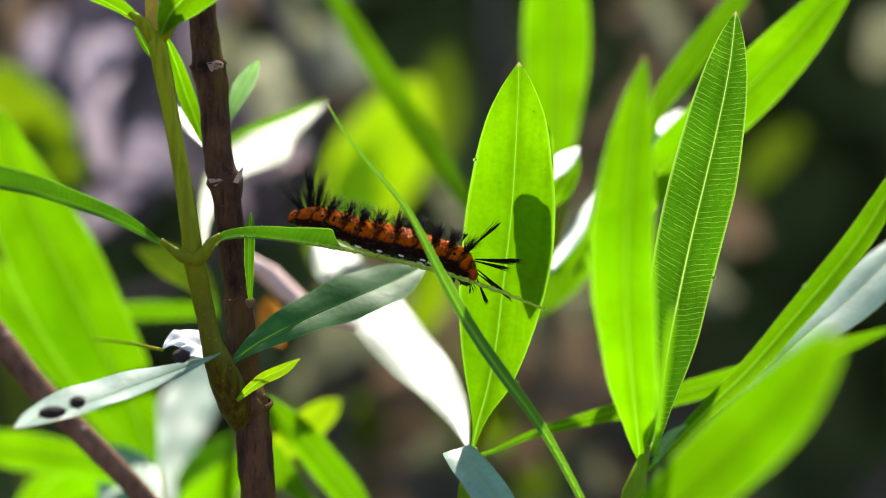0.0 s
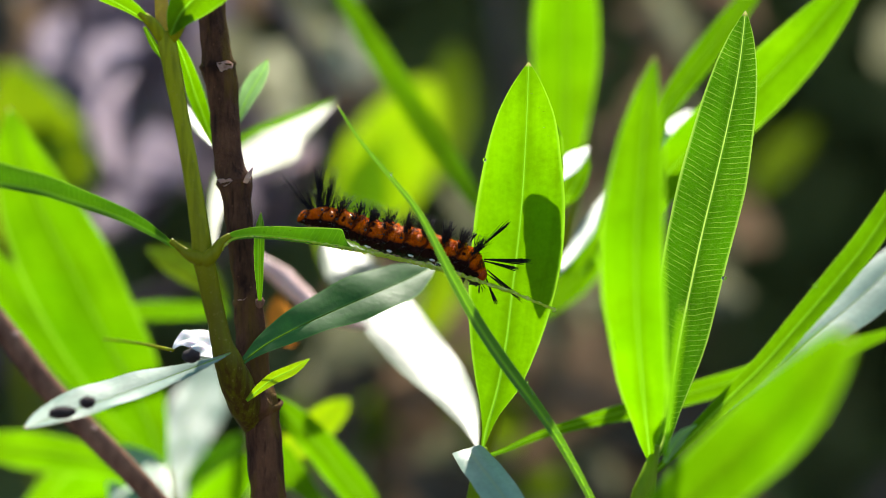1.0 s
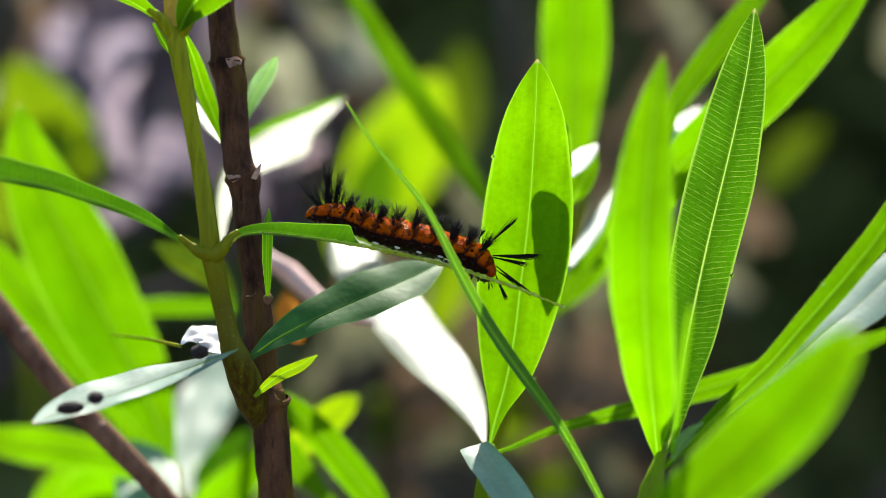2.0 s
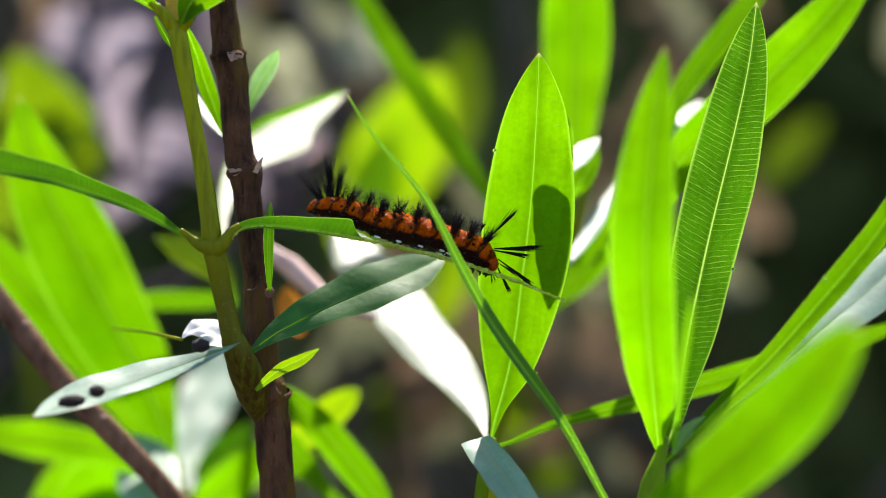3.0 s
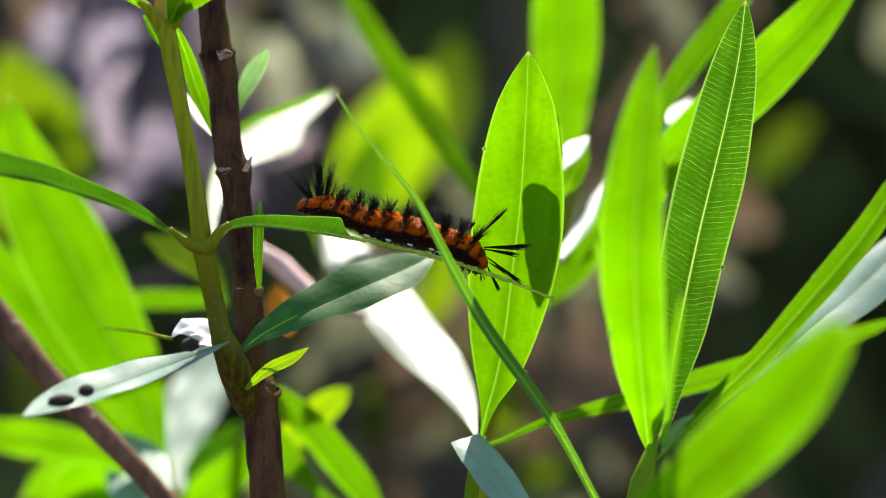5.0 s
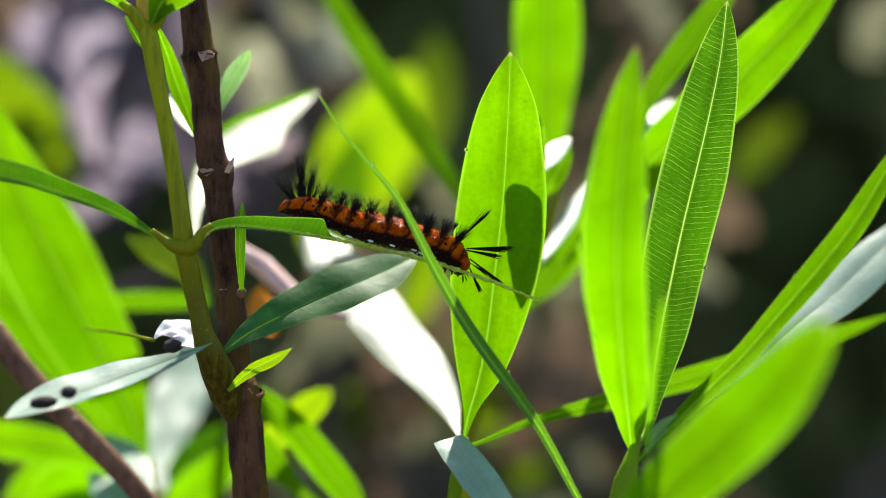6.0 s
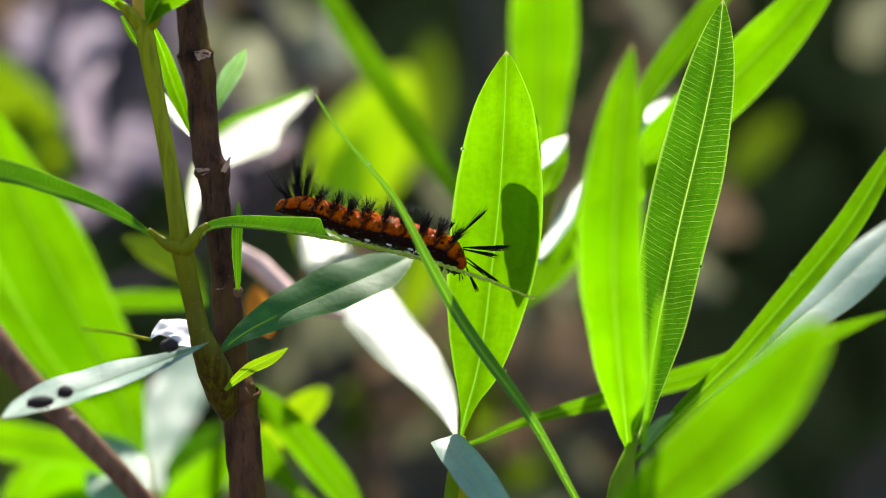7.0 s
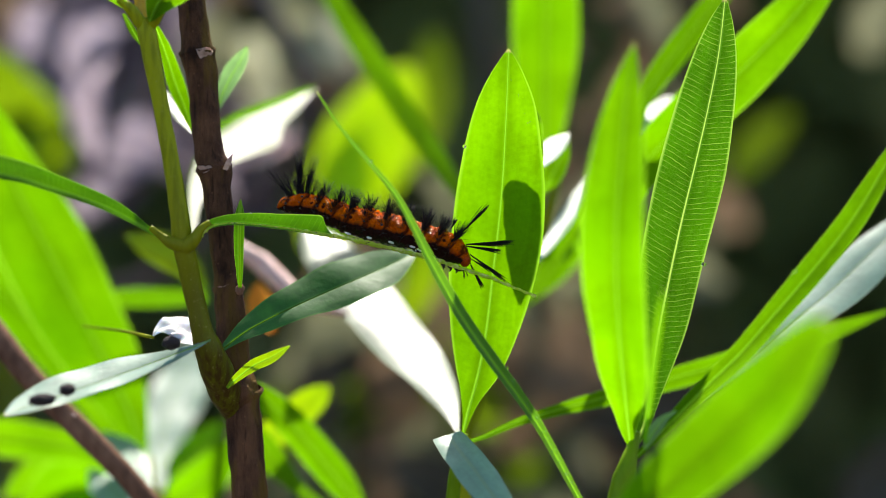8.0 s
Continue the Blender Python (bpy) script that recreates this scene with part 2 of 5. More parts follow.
OLIVE = leaf_material("olive_leaf", (0.06, 0.09, 0.005), (0.26, 0.40, 0.002), (0.2, 0.34, 0.02), 0.5, 0.5, 0.1, 0.2)
WAXY = leaf_material("waxy_leaf", (0.07, 0.13, 0.06), (0.16, 0.36, 0.05), (0.20, 0.34, 0.12), 0.30, 0.35, 0.2, 0.8, 0.35)
BARK = bark_material("grey_brown_bark", (0.022, 0.010, 0.007), (0.17, 0.078, 0.04), 420.0, 0.75, 1.0, (0.13, 0.075, 0.012))
TWIG = bark_material("red_brown_bark", (0.09, 0.04, 0.025), (0.3, 0.16, 0.1), 420.0)
SCAR = plain_material("leaf_scar", (0.46, 0.27, 0.20), (0.82, 0.58, 0.48), 900.0, 0.8, 0.8)
GREEN_STEM = bark_material("green_stem_skin", (0.11, 0.15, 0.0), (0.36, 0.37, 0.004), 300.0, 0.42, 0.25)
FRESH_STEM = bark_material("fresh_stem_skin", (0.12, 0.22, 0.002), (0.22, 0.36, 0.006), 300.0, 0.42, 0.2)
SHOOT = shoot_material("shoot_skin", (0.06, 0.034, 0.004), (0.31, 0.34, 0.002), 0.574, 0.616)
BUD = plain_material("bud_skin", (0.55, 0.30, 0.008), (0.72, 0.46, 0.015), 500.0, 0.5)
RIB = rib_material("midrib", (0.22, 0.40, 0.02), (0.27, 0.66, 0.02))
DULL_RIB = rib_material("dull_midrib", (0.06, 0.13, 0.004), (0.12, 0.28, 0.0), 0.6)
PALE_RIB = rib_material("pale_midrib", (0.44, 0.62, 0.12), (0.62, 0.92, 0.14), 0.7)
GNAWED = rib_material("gnawed_midrib", (0.55, 0.72, 0.06), (0.9, 1.0, 0.06), 0.55, (0.12, 0.10, 0.02), (0.90, 0.92, 0.30))
DRY = dry_material("dry_leaf", (0.33, 0.26, 0.31), (0.80, 0.67, 0.77))
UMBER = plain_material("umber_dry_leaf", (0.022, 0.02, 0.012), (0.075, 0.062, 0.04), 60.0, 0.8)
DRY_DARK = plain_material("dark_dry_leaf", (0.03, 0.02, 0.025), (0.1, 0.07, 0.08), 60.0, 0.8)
PINK_TWIG = plain_material("pink_twig", (0.75, 0.42, 0.36), (0.95, 0.66, 0.58), 200.0, 0.6)
RUST_LEAF = dry_material("rust_leaf", (0.62, 0.20, 0.02), (0.88, 0.36, 0.05))
# DRY at about 0.6 strength: the rear leaves' shade is put into the colour
SHADED_DRY = dry_material("shaded_dry_leaf", (0.20, 0.16, 0.20), (0.50, 0.42, 0.50))
PALE = dry_material("pale_olive_leaf", (0.40, 0.41, 0.27), (0.70, 0.71, 0.50))
DUSK = dry_material("brown_dry_leaf", (0.12, 0.08, 0.05), (0.28, 0.20, 0.125))
LIME = leaf_material("lime_leaf", (0.13, 0.23, 0.004), (0.52, 0.84, 0.0), (0.4, 0.6, 0.03), 0.5, 0.5, 0.1, 0.3)
DULL = dry_material("dull_leaf", (0.18, 0.185, 0.10), (0.36, 0.36, 0.21))
# the pale skin carries part of the sky's sheen as colour, besides the gloss
SHEEN_WAXY = leaf_material("sheen_waxy_leaf", (0.165, 0.315, 0.22), (0.16, 0.36, 0.05), (0.22, 0.34, 0.18), 0.25, 0.42, 0.2, 0.9, 0.5)
SATIN = leaf_material("satin_leaf", (0.06, 0.15, 0.012), (0.48, 0.88, 0.0), (0.40, 0.72, 0.04), 0.55, 0.36, 0.12, 0.6, 0.3)
SKIN = skin_material()
HAIR = plain_material("black_bristle", (0.006, 0.005, 0.006), (0.016, 0.013, 0.016), 900.0, 0.6, 0.1, 0.0, 0.12)
WART = plain_material("black_wart", (0.006, 0.004, 0.004), (0.02, 0.01, 0.008), 1500.0, 0.4, 0.6)
PROLEG = plain_material("proleg", (0.6, 0.55, 0.5), (0.85, 0.82, 0.78), 1500.0, 0.4, 0.3, 0.3)
HEAD = plain_material("head_capsule", (0.26, 0.02, 0.001), (0.50, 0.065, 0.002), 1100.0, 0.25, 0.6, 0.0, 0.15)
FRASS = plain_material("frass", (0.012, 0.008, 0.008), (0.035, 0.02, 0.02), 1200.0, 0.8, 1.0)
PETAL = plain_material("white_petal", (0.7, 0.68, 0.66), (0.85, 0.84, 0.82), 200.0, 0.5, 0.2, 0.3)
WATER = water_material()
GROUND = ground_material()
DARK_FOLIAGE = scatter_material("dark_foliage", [(0.12, 0.16, 0.055), (0.19, 0.24, 0.075), (0.25, 0.26, 0.11)], 0.3, 0.9)
LITTER = scatter_material("leaf_litter", [(0.06, 0.045, 0.035), (0.16, 0.12, 0.1), (0.26, 0.2, 0.18), (0.12, 0.08, 0.05)], 0.1, 0.75)


# ---- building helpers ----
ORIGIN = {}


def thing(name, base, label, category, group="", kind=""):
    ob = new(name)
    ob.empty_display_size = 0.01
    ob.location = base
    ORIGIN[ob] = Vector(base)
    return tagged(ob, label, category, group, kind)


def part(name, bm, material, parent=None, label="", origin=None, smooth=True):
    """Links a bmesh in world metres as one mesh object, under a thing or a part, with its origin where given."""
    up = ORIGIN[parent] if parent else Vector((0, 0, 0))
    at = Vector(origin) if origin is not None else up.copy()
    bmesh.ops.translate(bm, verts=bm.verts, vec=-at)
    me = bpy.data.meshes.new(name)
    bm.to_mesh(me)
    bm.free()
    for p in me.polygons:
        p.use_smooth = smooth
    me.materials.append(material)
    ob = new(name, me)
    ob.location = at - up
    if parent:
        ob.parent = parent
    ORIGIN[ob] = at
    if label:
        ob["label"] = label
    return ob


def spline(pts, n):
    """n + 1 points at even steps of a smooth line through pts."""
    p = [Vector(q) for q in pts]
    d = [max(1e-6, (b - a).length) for a, b in zip(p, p[1:])]
    v = [(b - a) / k for a, b, k in zip(p, p[1:], d)]
    m = [v[0]] + [(v[i - 1] * d[i] + v[i] * d[i - 1]) / (d[i - 1] + d[i]) for i in range(1, len(v))] + [v[-1]]
    fine = []
    for i in range(len(v)):
        for k in range(24):
            t = k / 24
            fine.append(p[i] * (2 * t ** 3 - 3 * t * t + 1) + m[i] * d[i] * (t ** 3 - 2 * t * t + t) + p[i + 1] * (3 * t * t - 2 * t ** 3) + m[i + 1] * d[i] * (t ** 3 - t * t))
    fine.append(p[-1])
    run = [0.0]
    for a, b in zip(fine, fine[1:]):
        run.append(run[-1] + (b - a).length)
    out, j = [], 0
    for i in range(n + 1):
        s = run[-1] * i / n
        while j < len(run) - 2 and run[j + 1] < s:
            j += 1
        f = (s - run[j]) / max(1e-9, run[j + 1] - run[j])
        out.append(fine[j].lerp(fine[j + 1], min(1, f)))
    return out, run[-1]


def lerp_list(values, s):
    """A value or vector between evenly spaced ones."""
    x = s * (len(values) - 1)
    i = min(int(x), len(values) - 2)
    return values[i] + (values[i + 1] - values[i]) * (x - i)


def radii_at(pts, radii, n):
    """n + 1 even steps of the radii that belong to pts."""
    run = [0.0]
    for a, b in zip(pts, pts[1:]):
        run.append(run[-1] + (Vector(b) - Vector(a)).length)
    return [float(v) for v in np.interp(np.linspace(0.0, run[-1], n + 1), run, radii)]


def tube_mesh(bm, pts, radii, sides=10, steps=30, rough=0.0, scale=300.0, caps=True):
    """A round, tapered, slightly uneven stem through pts."""
    line, _ = spline(pts, steps)
    if len(radii) == len(pts):
        radii = radii_at(pts, radii, steps)
    ref = Vector((0.31, -0.9, 0.2))
    rings = []
    for i, c in enumerate(line):
        t = (line[min(i + 1, steps)] - line[max(i - 1, 0)]).normalized()
        x = t.cross(ref).normalized()
        y = x.cross(t)
        r = lerp_list(list(radii), i / steps)
        ring = []
        for k in range(sides):
            g = 2 * math.pi * k / sides
            w = x * math.cos(g) + y * math.sin(g)
            rr = r * (1 + rough * noise.noise((c + w * r) * scale))
            ring.append(bm.verts.new(c + w * rr))
        rings.append(ring)
    for a, b in zip(rings, rings[1:]):
        for k in range(sides):
            bm.faces.new((a[k], a[(k + 1) % sides], b[(k + 1) % sides], b[k]))
    if caps:
        bm.faces.new(rings[0][::-1])
        bm.faces.new(rings[-1])
    return bm


def stem(parent, pts, radii, mat, name="stem", label="", sides=14, steps=60, rough=0.12):
    return part(name, tube_mesh(bmesh.new(), pts, radii, sides, steps, rough), mat, parent, label)


def lance(s, bulge=1.0, base=0.95, tip=0.6):
    """Half width of a lance-shaped leaf along its length, 0 to 1."""
    q = base + (tip - base) * s
    return max(0.0, math.sin(math.pi * min(1, s ** bulge))) ** q


def outline(rows):
    """Half widths of a blade, in metres, from rows of (share of its length, left and right in millimetres), rounded between them."""
    def at(s):
        i = max(k for k in range(len(rows) - 1) if rows[k][0] <= s or k == 0)
        a, b = rows[i], rows[i + 1]
        before, after = rows[max(i - 1, 0)], rows[min(i + 2, len(rows) - 1)]
        span = b[0] - a[0]
        t = min(1.0, max(0.0, (s - a[0]) / span))
        out = []
        for k in (1, 2):
            m0 = (b[k] - before[k]) / (b[0] - before[0]) * span
            m1 = (after[k] - a[k]) / (after[0] - a[0]) * span
            v = a[k] * (2 * t ** 3 - 3 * t * t + 1) + m0 * (t ** 3 - 2 * t * t + t) + b[k] * (3 * t * t - 2 * t ** 3) + m1 * (t ** 3 - t * t)
            out.append(max(0.02, v) * 0.001)
        return out
    return at


def leaf(parent, pts, width, face, mat, fold=0.25, curl=0.15, bulge=1.0, tip=0.6, base=0.95, wave=0.03,
         label="", rib=True, rows=44, cols=6, rib_mat=None, name="leaf", rib_width=1.0, shape=None):
    """A blade along pts, from its stalk to its tip. face: where its upper side looks, from stalk to tip."""
    line, length = spline(pts, rows)
    faces = [Vector(f).normalized() for f in (face if isinstance(face, list) else [face, face])]
    if shape:
        half = outline(shape)
        width = 0.002 * max(max(row[1:]) for row in shape)
    bm = bmesh.new()
    blade, rim = bm.loops.layers.uv.new("blade"), bm.loops.layers.uv.new("rim")
    grid, info, strips = [], {}, []
    seed = Vector(pts[0]) * 37.0
    for i, c in enumerate(line):
        s = i / rows
        t = (line[min(i + 1, rows)] - line[max(i - 1, 0)]).normalized()
        f = lerp_list(faces, s)
        x = t.cross(f).normalized()
        nrm = x.cross(t).normalized()
        w = 0.5 * width * max(lance(s, bulge, base, tip), 0.035 * (1 - s))
        left = right = 1.0
        if shape:
            left, right = half(s)
            w = max(left, right)
            left, right = left / w, right / w
        rw = min(0.4 * w, max(0.00017, 0.011 * width * rib_width) * (1 - 0.75 * s)) if rib else 0.0
        row, strip = [], []
        for k in [q for q in range(-cols, cols + 1) if q or not rib]:
            au = (abs(k) - 1) / (cols - 1) if rib else abs(k) / cols
            sign = -1.0 if k < 0 else 1.0
            ww = max(rw, w * (left if k < 0 else right))
            dist = rw + (ww - rw) * au
            g = (fold[0 if k < 0 else 1] if isinstance(fold, tuple) else fold) - curl * au
            wav = wave * w * au * math.sin(s * 23 + seed.x + (2.0 if k < 0 else 0)) + 0.5 * wave * w * au * noise.noise(c * 120 + nrm * sign * au)
            v = bm.verts.new(c + x * (sign * dist * math.cos(g)) + nrm * (dist * math.sin(g) + wav))
            info[v] = (sign * dist, s * length, au, s)
            row.append(v)
            if rib and abs(k) == 1:
                strip.append(v.co.copy())
        grid.append(row)
        strips.append((strip, nrm * rw))
    gap = cols - 1 if rib else -1
    for a, b in zip(grid, grid[1:]):
        for k in range(len(a) - 1):
            if k == gap:
                continue
            fc = bm.faces.new((a[k], a[k + 1], b[k + 1], b[k]))
            for lo in fc.loops:
                d = info[lo.vert]
                lo[blade].uv, lo[rim].uv = (d[0], d[1]), (d[2], d[3])
    ob = part(name, bm, mat, parent, label)
    if rib:
        # the midrib: a ridge bridging the two halves, swollen towards the underside
        rb = bmesh.new()
        rings = [[rb.verts.new(p.lerp(q, f) - up * h) for f, h in ((0, 0), (0.2, 0.55), (0.5, 0.85), (0.8, 0.55), (1, 0))] for (p, q), up in strips]
        for a, b in zip(rings, rings[1:]):
            for k in range(4):
                rb.faces.new((a[k], a[k + 1], b[k + 1], b[k]))
        part("midrib", rb, rib_mat or RIB, ob)
    return ob


# ---- ground and distance ----
def ground():
    bm = bmesh.new()
    n, inner = 60, 6.0
    bmesh.ops.create_grid(bm, x_segments=n, y_segments=n, size=1.0)
    for v in bm.verts:
        for i in (0, 1):
            v.co[i] = math.copysign(abs(v.co[i]) ** 3 * 600.0 + abs(v.co[i]) * inner, v.co[i])
        d = max(abs(v.co.x), abs(v.co.y))
        v.co.z = 0.05 * noise.noise(v.co * 0.7) * min(1.0, d / 0.8) if d > 0.8 else 0.0
    tagged(part("ground", bm, GROUND), "bare brown soil covered with leaf mould", "ground", "", "structure")


def scattered(name, count, place, size, mat, label, category, seed, droop=0.6):
    """Many small lens-shaped leaves, joined; place(rnd) gives each its spot."""
    rnd = random.Random(seed)
    verts, faces = [], []
    for _ in range(count):
        c = Vector(place(rnd))
        m = Euler((rnd.uniform(-droop, droop), rnd.uniform(-droop, droop), rnd.uniform(0, 6.28))).to_matrix()
        ln = size * rnd.uniform(0.6, 1.3)
        k = len(verts)
        for x, y, z in ((-0.5, 0, 0), (-0.2, 0.11, 0.03), (0.2, 0.11, 0.03), (0.5, 0, -0.06), (0.2, -0.11, 0.03), (-0.2, -0.11, 0.03), (-0.2, 0, 0), (0.2, 0, 0)):
            verts.append(c + m @ Vector((x * ln, y * ln, z * ln)))
        faces += [(k, k + 6, k + 1), (k + 1, k + 6, k + 7, k + 2), (k + 2, k + 7, k + 3), (k, k + 5, k + 6), (k + 5, k + 4, k + 7, k + 6), (k + 4, k + 3, k + 7)]
    me = bpy.data.meshes.new(name)
    me.from_pydata(verts, [], faces)
    me.materials.append(mat)
    return tagged(new(name, me), label, category, "", "stuff")


def on_soil(rnd):
    return rnd.gauss(0, 1.6), 0.9 + rnd.gauss(0, 1.4), rnd.uniform(0.03, 0.07)


def in_hedge(rnd):
    x = rnd.gauss(0, 1.1 if rnd.random() < 0.5 else 3.0)
    front = 1.5 + 0.18 * noise.noise((x * 1.1, 0, 3.0)) + 0.05 * x * x * 0.3
    top = 1.45 + 0.45 * noise.noise((x * 0.8, 5.0, 0))
    return x, front + rnd.uniform(0.0, 0.95), 0.02 + top * rnd.random()


ground()
scattered("leaf_litter", 6000, on_soil, 0.09, LITTER, "dry brown leaves lying on the soil", "leaf litter", 3, 0.4)
scattered("far_hedge", 26000, in_hedge, 0.18, DARK_FOLIAGE, "dark green hedge foliage in its own shade", "hedge", 5, 1.4)


def dry_leaf(parent, root, tip, width, mat, seed):
    """A withered leaf, rolled and hanging."""
    a, b = Vector(root), Vector(tip)
    rnd = random.Random(seed)
    m = (a + b) / 2 + Vector((rnd.uniform(-0.3, 0.3), rnd.uniform(-0.3, 0.3), rnd.uniform(0, 0.3))) * (b - a).length * 0.5
    leaf(parent, [a, m, b], width, (rnd.uniform(-0.6, 0.6), -0.8, rnd.uniform(0, 0.6)), mat, rnd.uniform(0.3, 0.9), 0.2, 1.0, 0.6, wave=0.25, rib=False, rows=20, cols=4, name="dry_leaf")


def withered_shrub():
    p = thing("withered_shrub", (-0.22, 0.4, 0.0), "withered shrub with mauve-grey dry leaves, far out of focus", "shrub")
    stem(p, [(-0.22, 0.4, 0.0), (-0.22284, 0.39, 0.45308), (-0.16546, 0.395, 0.52757), (-0.13492, 0.4, 0.58394), (-0.12105, 0.4, 0.61213), (-0.10733, 0.41, 0.64008), (-0.10165, 0.42, 0.67501)], [0.006, 0.005, 0.0045, 0.004, 0.0038, 0.0032, 0.002], DRY_DARK, "branch")
    stem(p, [(-0.16546, 0.395, 0.52757), (-0.07202, 0.26, 0.57261), (-0.03914, 0.225, 0.61118), (-0.03791, 0.225, 0.62381), (-0.04429, 0.228, 0.63718), (-0.0562, 0.23, 0.65227)], [0.003, 0.0026, 0.0024, 0.0024, 0.0022, 0.002], DRY_DARK, "branch")
    stem(p, [(-0.2, 0.4, 0.0), (-0.05824, 0.22, 0.4768), (-0.05185, 0.14, 0.54359), (-0.04783, 0.08, 0.58105), (-0.0479, 0.07, 0.59197), (-0.04556, 0.067, 0.59242), (-0.0405, 0.064, 0.5892), (-0.03587, 0.061, 0.58539), (-0.03136, 0.059, 0.58149), (-0.02248, 0.056, 0.57515), (-0.01891, 0.054, 0.57695)], [0.004, 0.003, 0.002, 0.0012, 0.0012, 0.002, 0.0025, 0.0024, 0.0022, 0.0014, 0.0006], PINK_TWIG, "branch", "pinkish bare twig")
    rnd = random.Random(21)
    for k in range(30):
        x, y, z = rnd.uniform(-0.168, -0.085), rnd.uniform(0.40, 0.48), rnd.uniform(0.615, 0.70)
        ln, g = rnd.uniform(0.04, 0.06), rnd.uniform(-2.3, -0.8)
        dry_leaf(p, (x, y, z), (x + ln * math.cos(g), y + rnd.uniform(-0.02, 0.02), z + ln * math.sin(g)), rnd.uniform(0.025, 0.045), SHADED_DRY if rnd.random() < 0.72 else DUSK, k)
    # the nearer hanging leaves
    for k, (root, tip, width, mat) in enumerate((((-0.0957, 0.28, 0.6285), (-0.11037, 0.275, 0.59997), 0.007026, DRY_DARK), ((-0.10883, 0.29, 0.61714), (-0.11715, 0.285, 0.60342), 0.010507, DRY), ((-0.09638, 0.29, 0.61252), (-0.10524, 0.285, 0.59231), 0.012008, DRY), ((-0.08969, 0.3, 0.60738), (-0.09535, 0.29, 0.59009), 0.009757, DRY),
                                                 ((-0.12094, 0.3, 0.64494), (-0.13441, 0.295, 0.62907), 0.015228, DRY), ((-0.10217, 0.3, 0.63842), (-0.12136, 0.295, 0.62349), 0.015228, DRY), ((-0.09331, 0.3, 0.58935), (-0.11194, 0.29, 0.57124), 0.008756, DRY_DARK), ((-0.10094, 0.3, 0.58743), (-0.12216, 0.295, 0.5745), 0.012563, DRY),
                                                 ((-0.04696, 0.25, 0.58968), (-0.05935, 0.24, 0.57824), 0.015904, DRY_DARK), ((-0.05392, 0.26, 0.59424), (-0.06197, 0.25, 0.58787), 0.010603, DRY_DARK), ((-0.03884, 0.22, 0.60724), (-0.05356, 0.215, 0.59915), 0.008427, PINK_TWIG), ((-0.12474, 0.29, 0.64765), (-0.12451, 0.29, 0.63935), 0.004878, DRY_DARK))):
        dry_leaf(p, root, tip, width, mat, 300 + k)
    # two more pale leaves, and a wide umber one added to darken the unlit corner
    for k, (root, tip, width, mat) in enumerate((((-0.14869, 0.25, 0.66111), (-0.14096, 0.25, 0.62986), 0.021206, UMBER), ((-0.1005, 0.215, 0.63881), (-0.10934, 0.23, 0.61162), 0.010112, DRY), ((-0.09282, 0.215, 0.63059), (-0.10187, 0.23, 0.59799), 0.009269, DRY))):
        dry_leaf(p, root, tip, width, mat, 340 + k)
    leaf(p, [(-0.03919, 0.066, 0.58285), (-0.03917, 0.067, 0.57888), (-0.03813, 0.068, 0.57488), (-0.03593, 0.069, 0.57087)], 0.006073, (0.1, -1, 0.1), RUST_LEAF, 0.1, rib=False, name="dry_leaf", label="rust-orange dry leaf")


